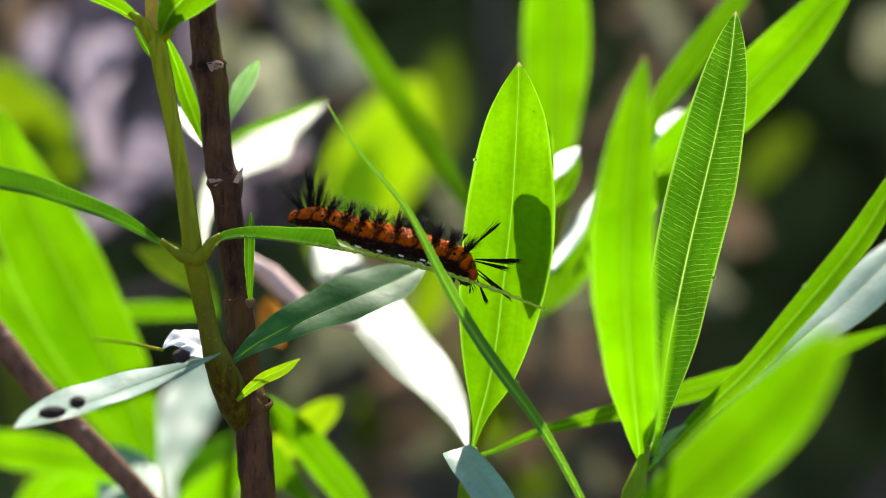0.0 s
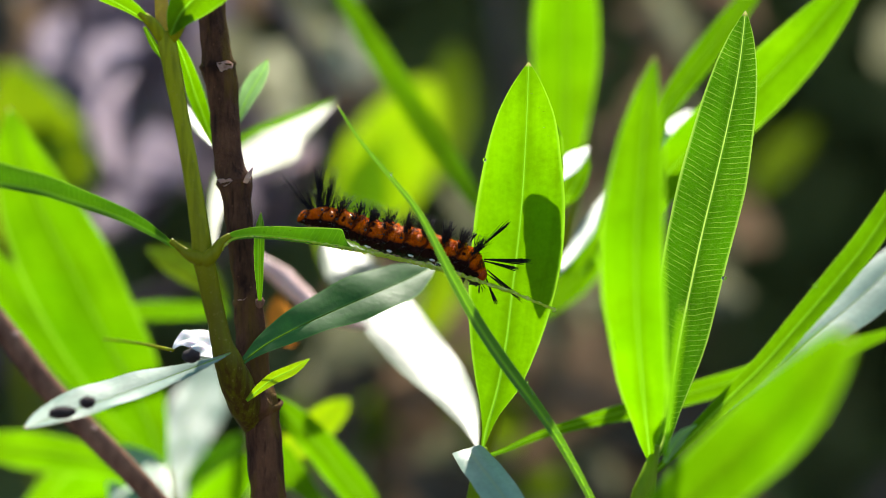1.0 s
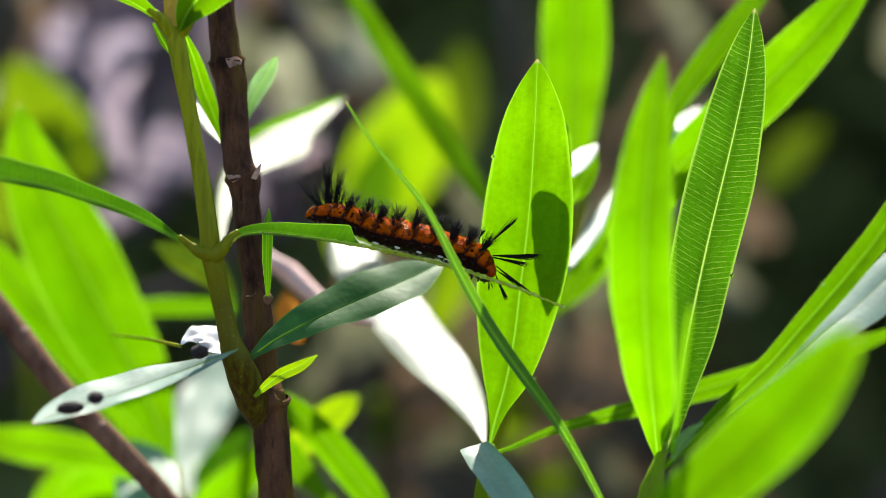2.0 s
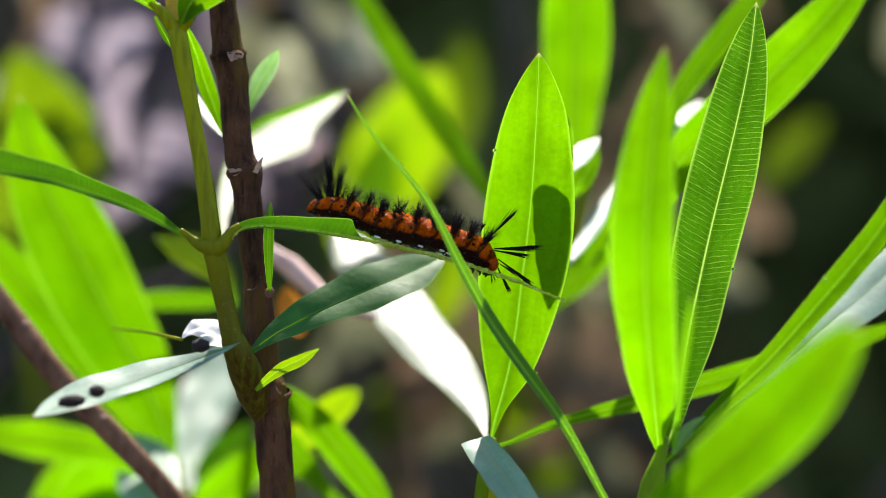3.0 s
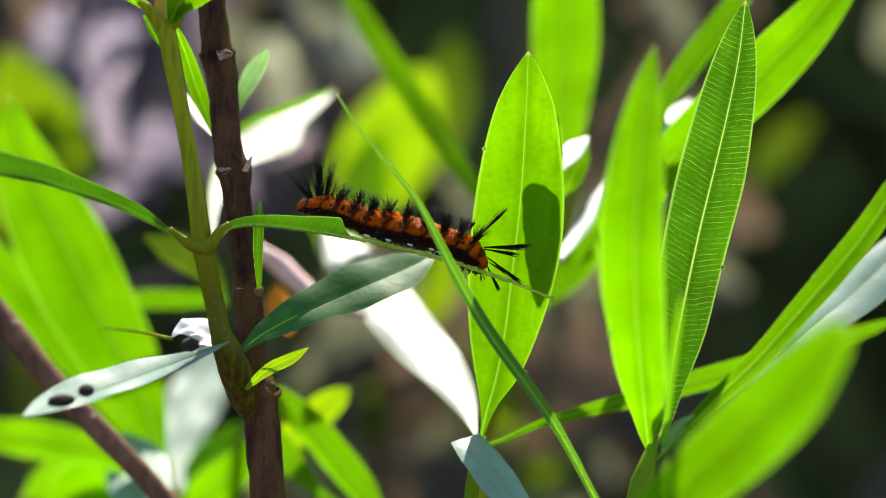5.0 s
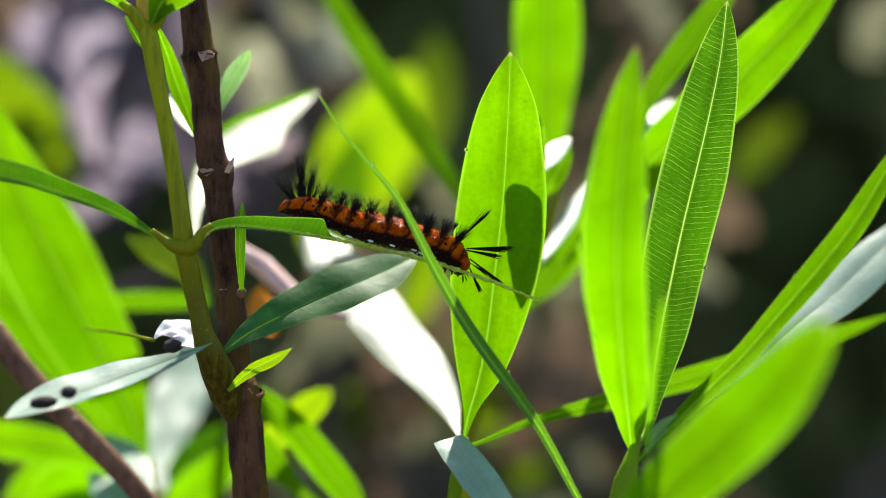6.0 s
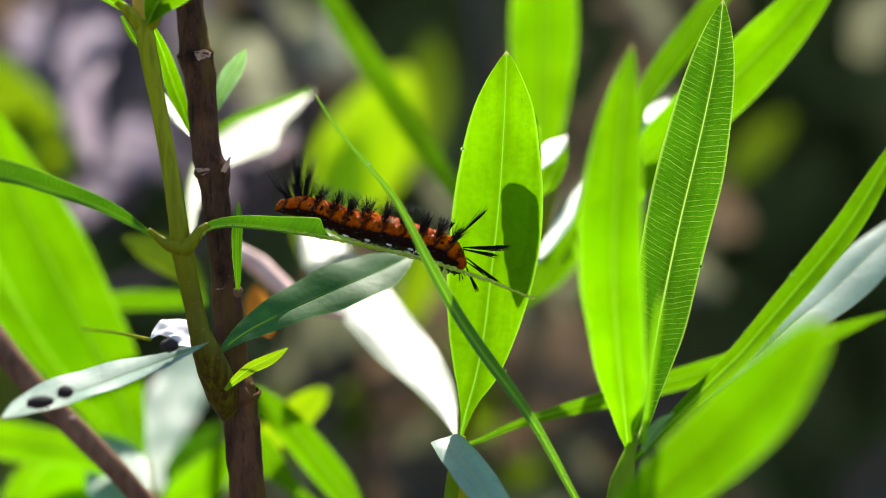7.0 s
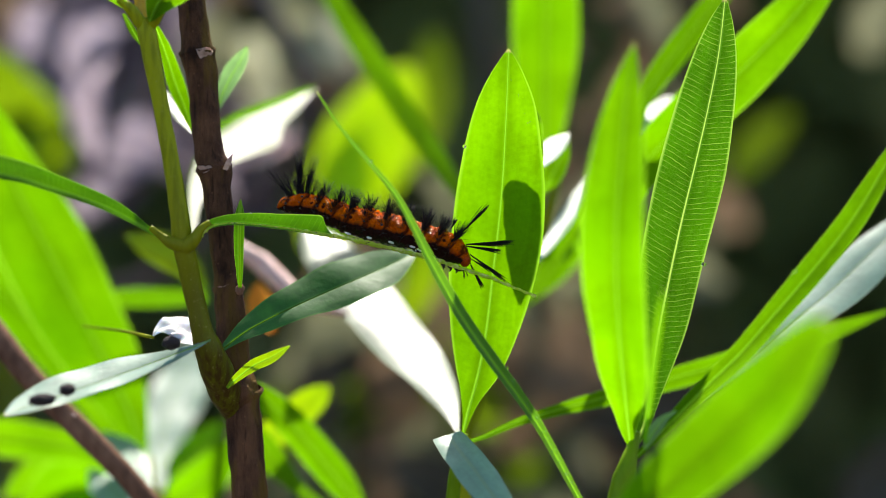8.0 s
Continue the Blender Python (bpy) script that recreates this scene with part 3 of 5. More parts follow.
def far_shrub():
    p = thing("bright_shrub", (0.0, 0.3, 0.0), "sunlit yellow-green shrub, far out of focus", "shrub")
    stem(p, [(-0.03, 0.3, 0.0), (-0.03, 0.32, 0.4), (-0.03761, 0.36, 0.49931), (-0.03483, 0.37, 0.54853), (-0.02781, 0.38, 0.57929)], [0.004, 0.003, 0.0025, 0.0025, 0.002], GREEN_STEM)
    stem(p, [(-0.03, 0.3, 0.05), (-0.12, 0.3, 0.4), (-0.15213, 0.33, 0.52481), (-0.1591, 0.34, 0.58216)], [0.004, 0.003, 0.0025, 0.002], GREEN_STEM)
    for pts, width, mat in (([(-0.03598, 0.292, 0.56747), (-0.02644, 0.2895, 0.58844), (-0.01701, 0.286, 0.60731), (-0.0068, 0.281, 0.62592)], 0.03002, LIME), ([(-0.03663, 0.286, 0.55683), (-0.03266, 0.282, 0.57786), (-0.02879, 0.279, 0.59293), (-0.02495, 0.275, 0.60785)], 0.022515, LIME), ([(-0.01019, 0.33, 0.58534), (-0.0043, 0.33, 0.60512), (-0.0008, 0.335, 0.62072), (0.00054, 0.34, 0.63645)], 0.017868, OLIVE),
                            ([(-0.05696, 0.29, 0.49698), (-0.0493, 0.29, 0.5105), (-0.04037, 0.3, 0.51836), (-0.03076, 0.3, 0.52616)], 0.013325, OLIVE), ([(-0.14983, 0.27, 0.57134), (-0.14298, 0.27, 0.59329), (-0.13998, 0.275, 0.61305), (-0.14341, 0.28, 0.63114)], 0.035131, OLIVE), ([(-0.13692, 0.27, 0.57687), (-0.12753, 0.28, 0.59446), (-0.12163, 0.29, 0.6106)], 0.020339, OLIVE),
                            ([(0.11651, 0.43, 0.57566), (0.13011, 0.44, 0.58969), (0.14626, 0.45, 0.60286)], 0.013549, OLIVE), ([(0.0092, 0.28, 0.52773), (0.01577, 0.28, 0.51643), (0.02051, 0.28, 0.50319)], 0.011094, OLIVE)):
        leaf(p, pts, width, (-0.1, -1, -0.2), mat, 0.2)
    # sunlit leaves of the near side
    leaf(p, [(-0.01007, 0.262, 0.53985), (-0.00644, 0.258, 0.55136), (-0.00285, 0.252, 0.56294), (-0.00109, 0.246, 0.57428)], 0.012465, (0.1, -1, -0.3), OLIVE, 0.15)
    leaf(p, [(-0.12211, 0.285, 0.58481), (-0.12832, 0.275, 0.6003), (-0.13365, 0.262, 0.6154), (-0.13882, 0.25, 0.63161)], 0.025389, (0.1, -1, -0.3), OLIVE, 0.15)
    dry_leaf(p, (0.00941, 0.34, 0.56243), (-0.00432, 0.34, 0.5886), 0.016101, DULL, 71)


def pale_shrub():
    p = thing("pale_shrub", (0.05, 0.5, 0.0), "grey-olive shrub with dull leaves, far out of focus", "shrub")
    stem(p, [(0.0, 0.5, 0.0), (-0.0056, 0.45117, 0.49186), (-0.03824, 0.46092, 0.58461), (-0.06155, 0.46969, 0.66809)], [0.005, 0.004, 0.003, 0.002], DRY_DARK, "branch")
    stem(p, [(0.0, 0.5, 0.0), (0.05036, 0.44971, 0.47795), (0.03241, 0.455, 0.52903), (0.0252, 0.465, 0.61238), (0.01806, 0.47, 0.65874)], [0.005, 0.004, 0.004, 0.004, 0.003], DRY_DARK, "branch")
    rnd = random.Random(8)
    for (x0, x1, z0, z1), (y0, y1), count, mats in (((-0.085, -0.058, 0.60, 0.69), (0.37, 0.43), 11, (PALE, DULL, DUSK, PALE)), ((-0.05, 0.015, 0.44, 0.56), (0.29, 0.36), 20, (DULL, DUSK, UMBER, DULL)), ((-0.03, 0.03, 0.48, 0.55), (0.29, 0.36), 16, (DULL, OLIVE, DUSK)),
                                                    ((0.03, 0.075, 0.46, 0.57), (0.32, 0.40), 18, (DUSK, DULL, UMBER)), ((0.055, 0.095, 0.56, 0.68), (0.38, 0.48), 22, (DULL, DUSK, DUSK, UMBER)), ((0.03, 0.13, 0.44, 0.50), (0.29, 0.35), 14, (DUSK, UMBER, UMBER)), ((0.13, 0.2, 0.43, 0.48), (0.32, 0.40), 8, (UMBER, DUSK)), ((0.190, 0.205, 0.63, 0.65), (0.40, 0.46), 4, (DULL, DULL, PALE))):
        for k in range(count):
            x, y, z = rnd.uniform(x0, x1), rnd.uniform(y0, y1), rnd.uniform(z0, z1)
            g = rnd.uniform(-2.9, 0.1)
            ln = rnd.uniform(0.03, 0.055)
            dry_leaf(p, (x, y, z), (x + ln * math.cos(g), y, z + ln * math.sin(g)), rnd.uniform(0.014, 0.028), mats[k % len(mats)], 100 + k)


# ---- the plant that carries the caterpillar ----
def host_plant():
    p = thing("oleander_plant", (-0.03507, 0.03, 0.0), "young oleander with a woody main stem and a green side shoot", "shrub")
    stem(p, [(-0.02, 0.04, 0), (-0.024, 0.03, 0.3), (-0.03614, 0.0066, 0.54526), (-0.03716, 0.0078, 0.55867), (-0.03795, 0.0085, 0.56704), (-0.03896, 0.009, 0.57205), (-0.03975, 0.0096, 0.57987), (-0.0402, 0.0102, 0.58598), (-0.04079, 0.011, 0.59207), (-0.04194, 0.012, 0.60096), (-0.04266, 0.0131, 0.60815), (-0.04301, 0.0135, 0.61137), (-0.04336, 0.0137, 0.61236), (-0.04381, 0.0138, 0.61359), (-0.0445, 0.0143, 0.61758), (-0.04512, 0.0155, 0.62535), (-0.04582, 0.0163, 0.63147), (-0.04629, 0.0166, 0.63359), (-0.04652, 0.0168, 0.63492), (-0.04664, 0.017, 0.63626), (-0.04724, 0.0177, 0.64093), (-0.04773, 0.0185, 0.64539), (-0.0489, 0.021, 0.65881), (-0.05064, 0.026, 0.69029)], [0.0045, 0.004, 0.00353, 0.00354, 0.00366, 0.00333, 0.00311, 0.00289, 0.00262, 0.00263, 0.0028, 0.00337, 0.00348, 0.00303, 0.00281, 0.00293, 0.00316, 0.0035, 0.00362, 0.00306, 0.00289, 0.00273, 0.00251, 0.00231], BARK, "main_stem", "grey-brown woody stem with leaf scars", 20, 640, 0.10)
    # the green shoot, with its nodes
    shoot = stem(p, [(-0.03802, 0.01, 0.55993), (-0.03937, 0.008, 0.56452), (-0.04078, 0.0045, 0.56923), (-0.04198, 0.0015, 0.57388), (-0.04315, -0.0005, 0.57786), (-0.04425, -0.0012, 0.58127), (-0.04519, -0.0012, 0.58566), (-0.04633, -0.0012, 0.59135), (-0.0473, -0.0017, 0.59665), (-0.04781, -0.0018, 0.59883), (-0.0481, -0.0018, 0.60177), (-0.04884, -0.0014, 0.60769), (-0.04959, -0.001, 0.61307), (-0.05056, -0.0006, 0.61844), (-0.05151, -0.0003, 0.62381), (-0.05246, 0, 0.62918), (-0.0534, 0.0003, 0.63453), (-0.05415, 0.0006, 0.6386), (-0.05471, 0.001, 0.64138)], [0.00089, 0.00266, 0.00329, 0.00316, 0.00282, 0.00216, 0.00189, 0.00195, 0.00205, 0.00205, 0.00184, 0.00168, 0.00162, 0.00157, 0.00152, 0.00157, 0.00179, 0.00179, 0.00174], SHOOT, "side_shoot", "green side shoot, olive-brown at its foot", 20, 170, 0.07)
    # the leaf stalks that clasp the shoot at its two nodes
    for pts, radii in (([(-0.04727, -0.002, 0.59559), (-0.04821, -0.003, 0.59853), (-0.04983, -0.0038, 0.59915), (-0.05162, -0.004, 0.60047), (-0.0536, -0.0043, 0.60211)], [0.00043, 0.00162, 0.00118, 0.0007, 0.00054]),
                       ([(-0.04706, -0.002, 0.59559), (-0.0467, -0.003, 0.59842), (-0.04534, -0.0034, 0.59977), (-0.04414, -0.0034, 0.60161), (-0.04234, -0.003, 0.60299)], [0.00043, 0.00162, 0.00129, 0.00086, 0.00054]),
                       ([(-0.05432, 0.001, 0.63817), (-0.05547, 0.0002, 0.64074), (-0.05696, -0.0004, 0.64308), (-0.05931, -0.001, 0.6452)], [0.00033, 0.0013, 0.00119, 0.00065]),
                       ([(-0.0541, 0.001, 0.63817), (-0.05275, 0, 0.64117), (-0.05134, -0.0015, 0.64351), (-0.04856, -0.003, 0.64605)], [0.00033, 0.0013, 0.0013, 0.00065])):
        stem(shoot, pts, radii, SHOOT, "leaf_stalk", "", 12, 24, 0.05)
    stem(p, [(-0.05485, 0.0012, 0.64095), (-0.05532, 0.0017, 0.64363), (-0.05558, 0.0024, 0.64738), (-0.05592, 0.003, 0.65274)], [0.00141, 0.00136, 0.00131, 0.00098], BUD, "shoot_tip", "yellow-brown shoot tip", 12, 20, 0.05)
    leaf(p, [(-0.05566, 0.0012, 0.63666), (-0.05719, 0.0016, 0.63934), (-0.05883, 0.002, 0.64244)], 0.001, (0.3, -0.95, 0.1), FRESH, 0.2, shape=[(0, 0.22, 0.22), (0.4, 0.65, 0.65), (1, 0.33, 0.33)])
    # leaf that bows out of view
    leaf(p, [(-0.05012, -0.0032, 0.59887), (-0.05282, -0.0038, 0.60066), (-0.05597, -0.0042, 0.60274), (-0.06118, -0.005, 0.60571), (-0.06631, -0.0062, 0.60795), (-0.0712, -0.0085, 0.60994), (-0.07599, -0.011, 0.61182), (-0.08073, -0.0135, 0.61305), (-0.08539, -0.016, 0.61416), (-0.0909, -0.019, 0.61509), (-0.09813, -0.023, 0.61515)], 0.005, [(0.0, -0.98, 0.1), (0.0, -0.98, 0.12), (0.0, -0.95, 0.2)], MID, (0.5, 0.08), 0.12, label="bowed green leaf", rib=False,
         shape=[(0, 0.11, 0.11), (0.08, 0.32, 0.74), (0.2, 0.64, 1.81), (0.33, 0.74, 2.34), (0.5, 0.85, 2.98), (0.65, 0.85, 3.62), (0.8, 0.85, 4.25), (0.92, 0.64, 2.76), (1, 0.11, 0.11)], rows=60, wave=0.06)
    # shoot-top leaves
    leaf(p, [(-0.05604, 0.00039, 0.64195), (-0.06078, -0.00127, 0.64535), (-0.06632, -0.00297, 0.64829), (-0.07616, -0.00676, 0.65053), (-0.08741, -0.0128, 0.65039)], 0.00976, (-0.1, 0.35, 1), FRESH, 0.4)
    leaf(p, [(-0.05341, -0.00174, 0.64089), (-0.05101, -0.0033, 0.64512), (-0.04779, -0.00498, 0.64826), (-0.04019, -0.00844, 0.65361), (-0.03029, -0.01396, 0.65855)], 0.00911, (-0.3, -0.9, -0.1), FRESH, 0.3, 0.1, 0.9, 0.6, 0.8)
    # leaf behind the fork, and its pale underside
    leaf(p, [(-0.05489, 0.012, 0.64148), (-0.05425, 0.017, 0.63847), (-0.05323, 0.021, 0.63416), (-0.05166, 0.0225, 0.62847), (-0.04978, 0.0225, 0.62336), (-0.04823, 0.0215, 0.61852)], 0.004, (0.3, -0.95, 0.15), YOUNG, 0.25, 0.1, shape=[(0, 0.23, 0.23), (0.2, 0.91, 0.8), (0.4, 1.48, 1.25), (0.65, 1.82, 1.71), (0.85, 1.03, 1.14), (1, 0.11, 0.11)])
    leaf(p, [(-0.0484, 0.024, 0.61815), (-0.05107, 0.02834, 0.62033), (-0.05348, 0.03304, 0.62266), (-0.05599, 0.0402, 0.62613)], 0.004, (0.06, -0.42, 0.91), WAXY, 0.05, rib=False, shape=[(0, 0.13, 0.13), (0.4, 0.93, 0.93), (0.75, 0.93, 0.8), (1, 0.13, 0.13)])
    # narrow young leaf before the woody stem, and the small bud leaf
    leaf(p, [(-0.03743, 0.0035, 0.58946), (-0.03737, 0.003, 0.59195), (-0.0374, 0.0026, 0.59751), (-0.0373, 0.003, 0.60186), (-0.03727, 0.0055, 0.60658)], 0.003, (-0.2, -0.95, 0.1), MID, 0.4, rib_mat=DULL_RIB, label="narrow young leaf", shape=[(0, 0.33, 0.33), (0.15, 0.66, 0.66), (0.5, 1.04, 1.04), (0.8, 0.98, 0.98), (1, 0.11, 0.11)])
    leaf(p, [(-0.03978, -0.001, 0.57066), (-0.03722, -0.0025, 0.57314), (-0.03421, -0.0032, 0.57547), (-0.03089, -0.0038, 0.57712), (-0.02727, -0.0044, 0.57941)], 0.0027, (-0.05, -0.95, -0.2), LIME, 0.3, label="small yellow-green bud leaf", shape=[(0, 0.32, 0.32), (0.25, 0.97, 0.75), (0.55, 1.29, 1.18), (0.8, 0.97, 0.97), (1, 0.11, 0.11)])
    # dark broad leaf with a grey sheen
    leaf(p, [(-0.04258, -0.001, 0.57507), (-0.04116, -0.0008, 0.57725), (-0.03727, 0.001, 0.58052), (-0.03202, 0.004, 0.5833), (-0.02561, 0.0075, 0.58595), (-0.01913, 0.0114, 0.58837), (-0.01255, 0.0159, 0.59066), (-0.00754, 0.0205, 0.59241), (-0.00302, 0.0248, 0.59435)], 0.0119, [(-0.1, -0.9, 0.4), (-0.1, -0.84, 0.54), (-0.08, -0.75, 0.65), (-0.06, -0.72, 0.685)], MATURE, 0.2, 0.12, rib_mat=DULL_RIB, label="dark green mature leaf with a grey sheen",
         shape=[(0, 0.22, 0.22), (0.08, 0.78, 0.55), (0.2, 2.66, 2), (0.4, 4.66, 3.55), (0.6, 5.77, 5.1), (0.78, 5.33, 5.1), (0.9, 3.11, 2.89), (1, 0.11, 0.11)], rows=60, wave=0.06)
    # leaf that holds droppings
    leaf(p, [(-0.04205, -0.0075, 0.58105), (-0.04503, -0.0078, 0.57978), (-0.04921, -0.0088, 0.57831), (-0.05532, -0.0112, 0.57631), (-0.06121, -0.0145, 0.5746), (-0.06697, -0.018, 0.57297), (-0.07167, -0.021, 0.57171), (-0.07536, -0.0235, 0.57069), (-0.07765, -0.0255, 0.57002)], 0.0119, (0.05, -0.56, 0.83), SHEEN_WAXY, (0.42, 0.05), 0.16, label="waxy grey-green leaf with a sky sheen",
         shape=[(0, 0.17, 0.17), (0.08, 1.17, 0.67), (0.2, 2.34, 2.01), (0.38, 3.34, 4.51), (0.58, 3.34, 5.68), (0.76, 3.01, 5.68), (0.9, 2.01, 3.34), (1, 0.17, 0.33)])
    # pale leaf behind the woody stem, its upper half turned edge-on
    pale = leaf(p, [(-0.05115, 0.045, 0.59473), (-0.05304, 0.05438, 0.59919), (-0.05417, 0.06448, 0.60392), (-0.0537, 0.07766, 0.60998), (-0.04928, 0.0908, 0.61575), (-0.04331, 0.09865, 0.61898), (-0.03573, 0.10585, 0.6218), (-0.02888, 0.11283, 0.62457)], 0.016, (0.06, -0.44, 0.9), SATIN, (1.3, 0.04), 0.08, wave=0.01, rib=False, label="glossy leaf shining white in the light",
         shape=[(0, 0.2, 0.41), (0.2, 0.2, 2.86), (0.4, 0.2, 6.53), (0.55, 0.2, 12.25), (0.655, 0.2, 13.88), (0.76, 0.2, 9.39), (0.885, 0.2, 4.49), (1, 0.2, 0.2)])
    leaf(pale, [(-0.04805, 0.066, 0.61682), (-0.04434, 0.067, 0.61917), (-0.03937, 0.068, 0.62115), (-0.03311, 0.069, 0.62352), (-0.0262, 0.07, 0.62627)], 0.003, (0.05, -0.97, -0.25), YOUNG, 0.1, rib=False, name="folded_half", label="bright green half turned edge-on", rows=24, cols=3, shape=[(0, 0.64, 0.64), (0.4, 0.89, 0.89), (0.8, 0.7, 0.7), (1, 0.13, 0.13)])
    leaf(p, [(-0.04408, 0.028, 0.62256), (-0.04298, 0.03, 0.62594), (-0.04107, 0.031, 0.62996), (-0.03919, 0.031, 0.63309), (-0.03769, 0.03, 0.63587)], 0.004, (0.1, -0.95, -0.2), MINT, 0.1, label="pale glossy young leaf", shape=[(0, 0.35, 0.35), (0.3, 1.52, 1.28), (0.6, 2.1, 1.75), (0.85, 1.28, 1.17), (1, 0.12, 0.12)])
    return p


HOST = host_plant()


def leaf_scar(at, radius, wide, tall, tilt):
    """An old leaf's scar: a raised collar round the stem and a pale shield."""
    at = Vector(at)
    bm = bmesh.new()
    rings = []
    for k in range(28):
        g = 2 * math.pi * k / 28
        w = Vector((math.cos(g), math.sin(g), 0.10 * math.cos(g) + 0.06 * math.sin(3 * g)))
        rings.append([bm.verts.new(at + Vector((w.x, w.y, 0)) * radius * f + Vector((0, 0, w.z * radius + h))) for f, h in ((0.92, -0.0010), (1.05, -0.0003), (1.07, 0.0001), (0.93, 0.0005))])
    for k in range(28):
        a, b = rings[k], rings[(k + 1) % 28]
        for i in range(3):
            bm.faces.new((a[i], b[i], b[i + 1], a[i + 1]))
    part("collar", bm, BARK, HOST)
    bm = bmesh.new()
    rows = []
    for i in range(7):
        v = i / 6
        half = wide * (1 - v) ** 0.7 * (1 + 0.15 * noise.noise(Vector((v * 4, at.z * 700, 2.0))))
        row = []
        for k in range(9):
            u = k / 4 - 1
            g = radians(tilt) + u * half / radius
            lift = 1.07 - 0.04 * v + 0.03 * noise.noise(Vector((u * 3, v * 3, at.z * 900)))
            row.append(bm.verts.new(at + Vector((math.sin(g) * radius * lift, -math.cos(g) * radius * lift, 0.0005 - v * tall + 0.0003 * (1 - u * u) + 0.0005 * noise.noise(Vector((u * 2.2, at.z * 500, 7.0)))))))
        rows.append(row)
    for a, b in zip(rows, rows[1:]):
        for k in range(8):
            bm.faces.new((a[k], a[k + 1], b[k + 1], b[k]))
    bmesh.ops.solidify(bm, geom=bm.faces[:], thickness=0.0004)
    part("leaf_scar", bm, SCAR, HOST, "pale dry leaf scar")


def node_swelling(at, size):
    """The thickened bark where the side shoot leaves the woody stem."""
    bm = bmesh.new()
    bmesh.ops.create_icosphere(bm, subdivisions=4, radius=1.0)
    for v in bm.verts:
        q = v.co * (1 + 0.14 * noise.noise(v.co * 1.8) + 0.05 * noise.noise(v.co * 6))
        v.co = Vector(at) + Vector((q.x * size[0], q.y * size[1], q.z * size[2]))
    part("node_swelling", bm, BARK, HOST, "knobbly bark at the fork")


node_swelling((-0.03929, 0.0075, 0.56869), (0.004865, 0.0042, 0.004201))
leaf_scar((-0.04652, 0.0168, 0.63503), 0.003506, 0.0019, 0.0033, 32)
leaf_scar((-0.04324, 0.0136, 0.61203), 0.003367, 0.0018, 0.0013, -30)
leaf_scar((-0.04313, 0.0136, 0.61248), 0.003311, 0.0009, 0.0012, 62)
leaf_scar((-0.04067, 0.0106, 0.58863), 0.002674, 0.0016, 0.0007, -2)
leaf_scar((-0.03772, 0.0085, 0.56807), 0.00399, 0.0012, 0.0018, 8)


def bark_flakes():
    """A curl of lifted bark at the old node, and the brown knob that bears the narrow leaf."""
    leaf(HOST, [(-0.04073, 0.0108, 0.61191), (-0.04001, 0.0104, 0.61327), (-0.03924, 0.0106, 0.61504)], 0.001, (0.2, -0.95, 0.1), SCAR, 0.3, rib=False, rows=14, cols=3, name="bark_flake", wave=0.3, shape=[(0, 0.56, 0.44), (0.5, 0.56, 0.44), (1, 0.11, 0.11)])
    bm = bmesh.new()
    bmesh.ops.create_icosphere(bm, subdivisions=3, radius=1.0)
    for v in bm.verts:
        q = v.co * (1 + 0.3 * noise.noise(v.co * 2.1))
        v.co = Vector((-0.0375, 0.0042, 0.58914)) + Vector((q.x * 0.0009, q.y * 0.0008, q.z * 0.0011))
    part("bud_knob", bm, TWIG, HOST, "brown knob under the narrow leaf")


bark_flakes()


def gnawed_leaf():
    """The leaf under the caterpillar: whole near its stalk, eaten down to the midrib beyond."""
    line = [(-0.04605, -0.003, 0.59799), (-0.04428, -0.0032, 0.60051), (-0.04213, -0.003, 0.60212), (-0.03986, -0.002, 0.60257), (-0.03489, 0.0005, 0.60223), (-0.02847, 0.0018, 0.60135), (-0.02197, 0.0026, 0.60019), (-0.01324, 0.0028, 0.59844), (-0.0034, 0.0022, 0.59612), (0.00424, 0.0014, 0.59393), (0.01187, 0.0008, 0.59139), (0.0199, -0.0002, 0.58815)]
    ob = leaf(HOST, line, 0.008, [(-0.3, -0.9, 0.2), (0.0, -0.98, 0.05), (0.05, -0.98, 0.05), (0.05, -0.98, 0.1)], MID, (0.06, 0.4), 0.06, shape=[(0, 0.22, 0.11), (0.06, 1.09, 0.33), (0.13, 1.63, 0.44), (0.2, 2.18, 0.44), (0.28, 2.61, 0.44), (0.36, 3.37, 0.44), (0.384, 3.37, 0.44), (0.391, 2.5, 0.44), (0.399, 1.52, 0.44), (0.408, 0.87, 0.33), (0.418, 0.4, 0.2), (0.45, 0.28, 0.16), (0.6, 0.2, 0.14), (0.8, 0.16, 0.12), (1, 0.08, 0.06)], label="gnawed green leaf", rib=False, rows=220, cols=8, wave=0.02)
    part("midrib", tube_mesh(bmesh.new(), line, [0.00062, 0.0005, 0.00025, 0.00012, 0.0001, 0.00016, 0.00034, 0.0004, 0.0004, 0.00037, 0.00033, 0.00022], 10, 220, 0.9, 1300.0), GNAWED, ob, "bare gnawed midrib")


gnawed_leaf()


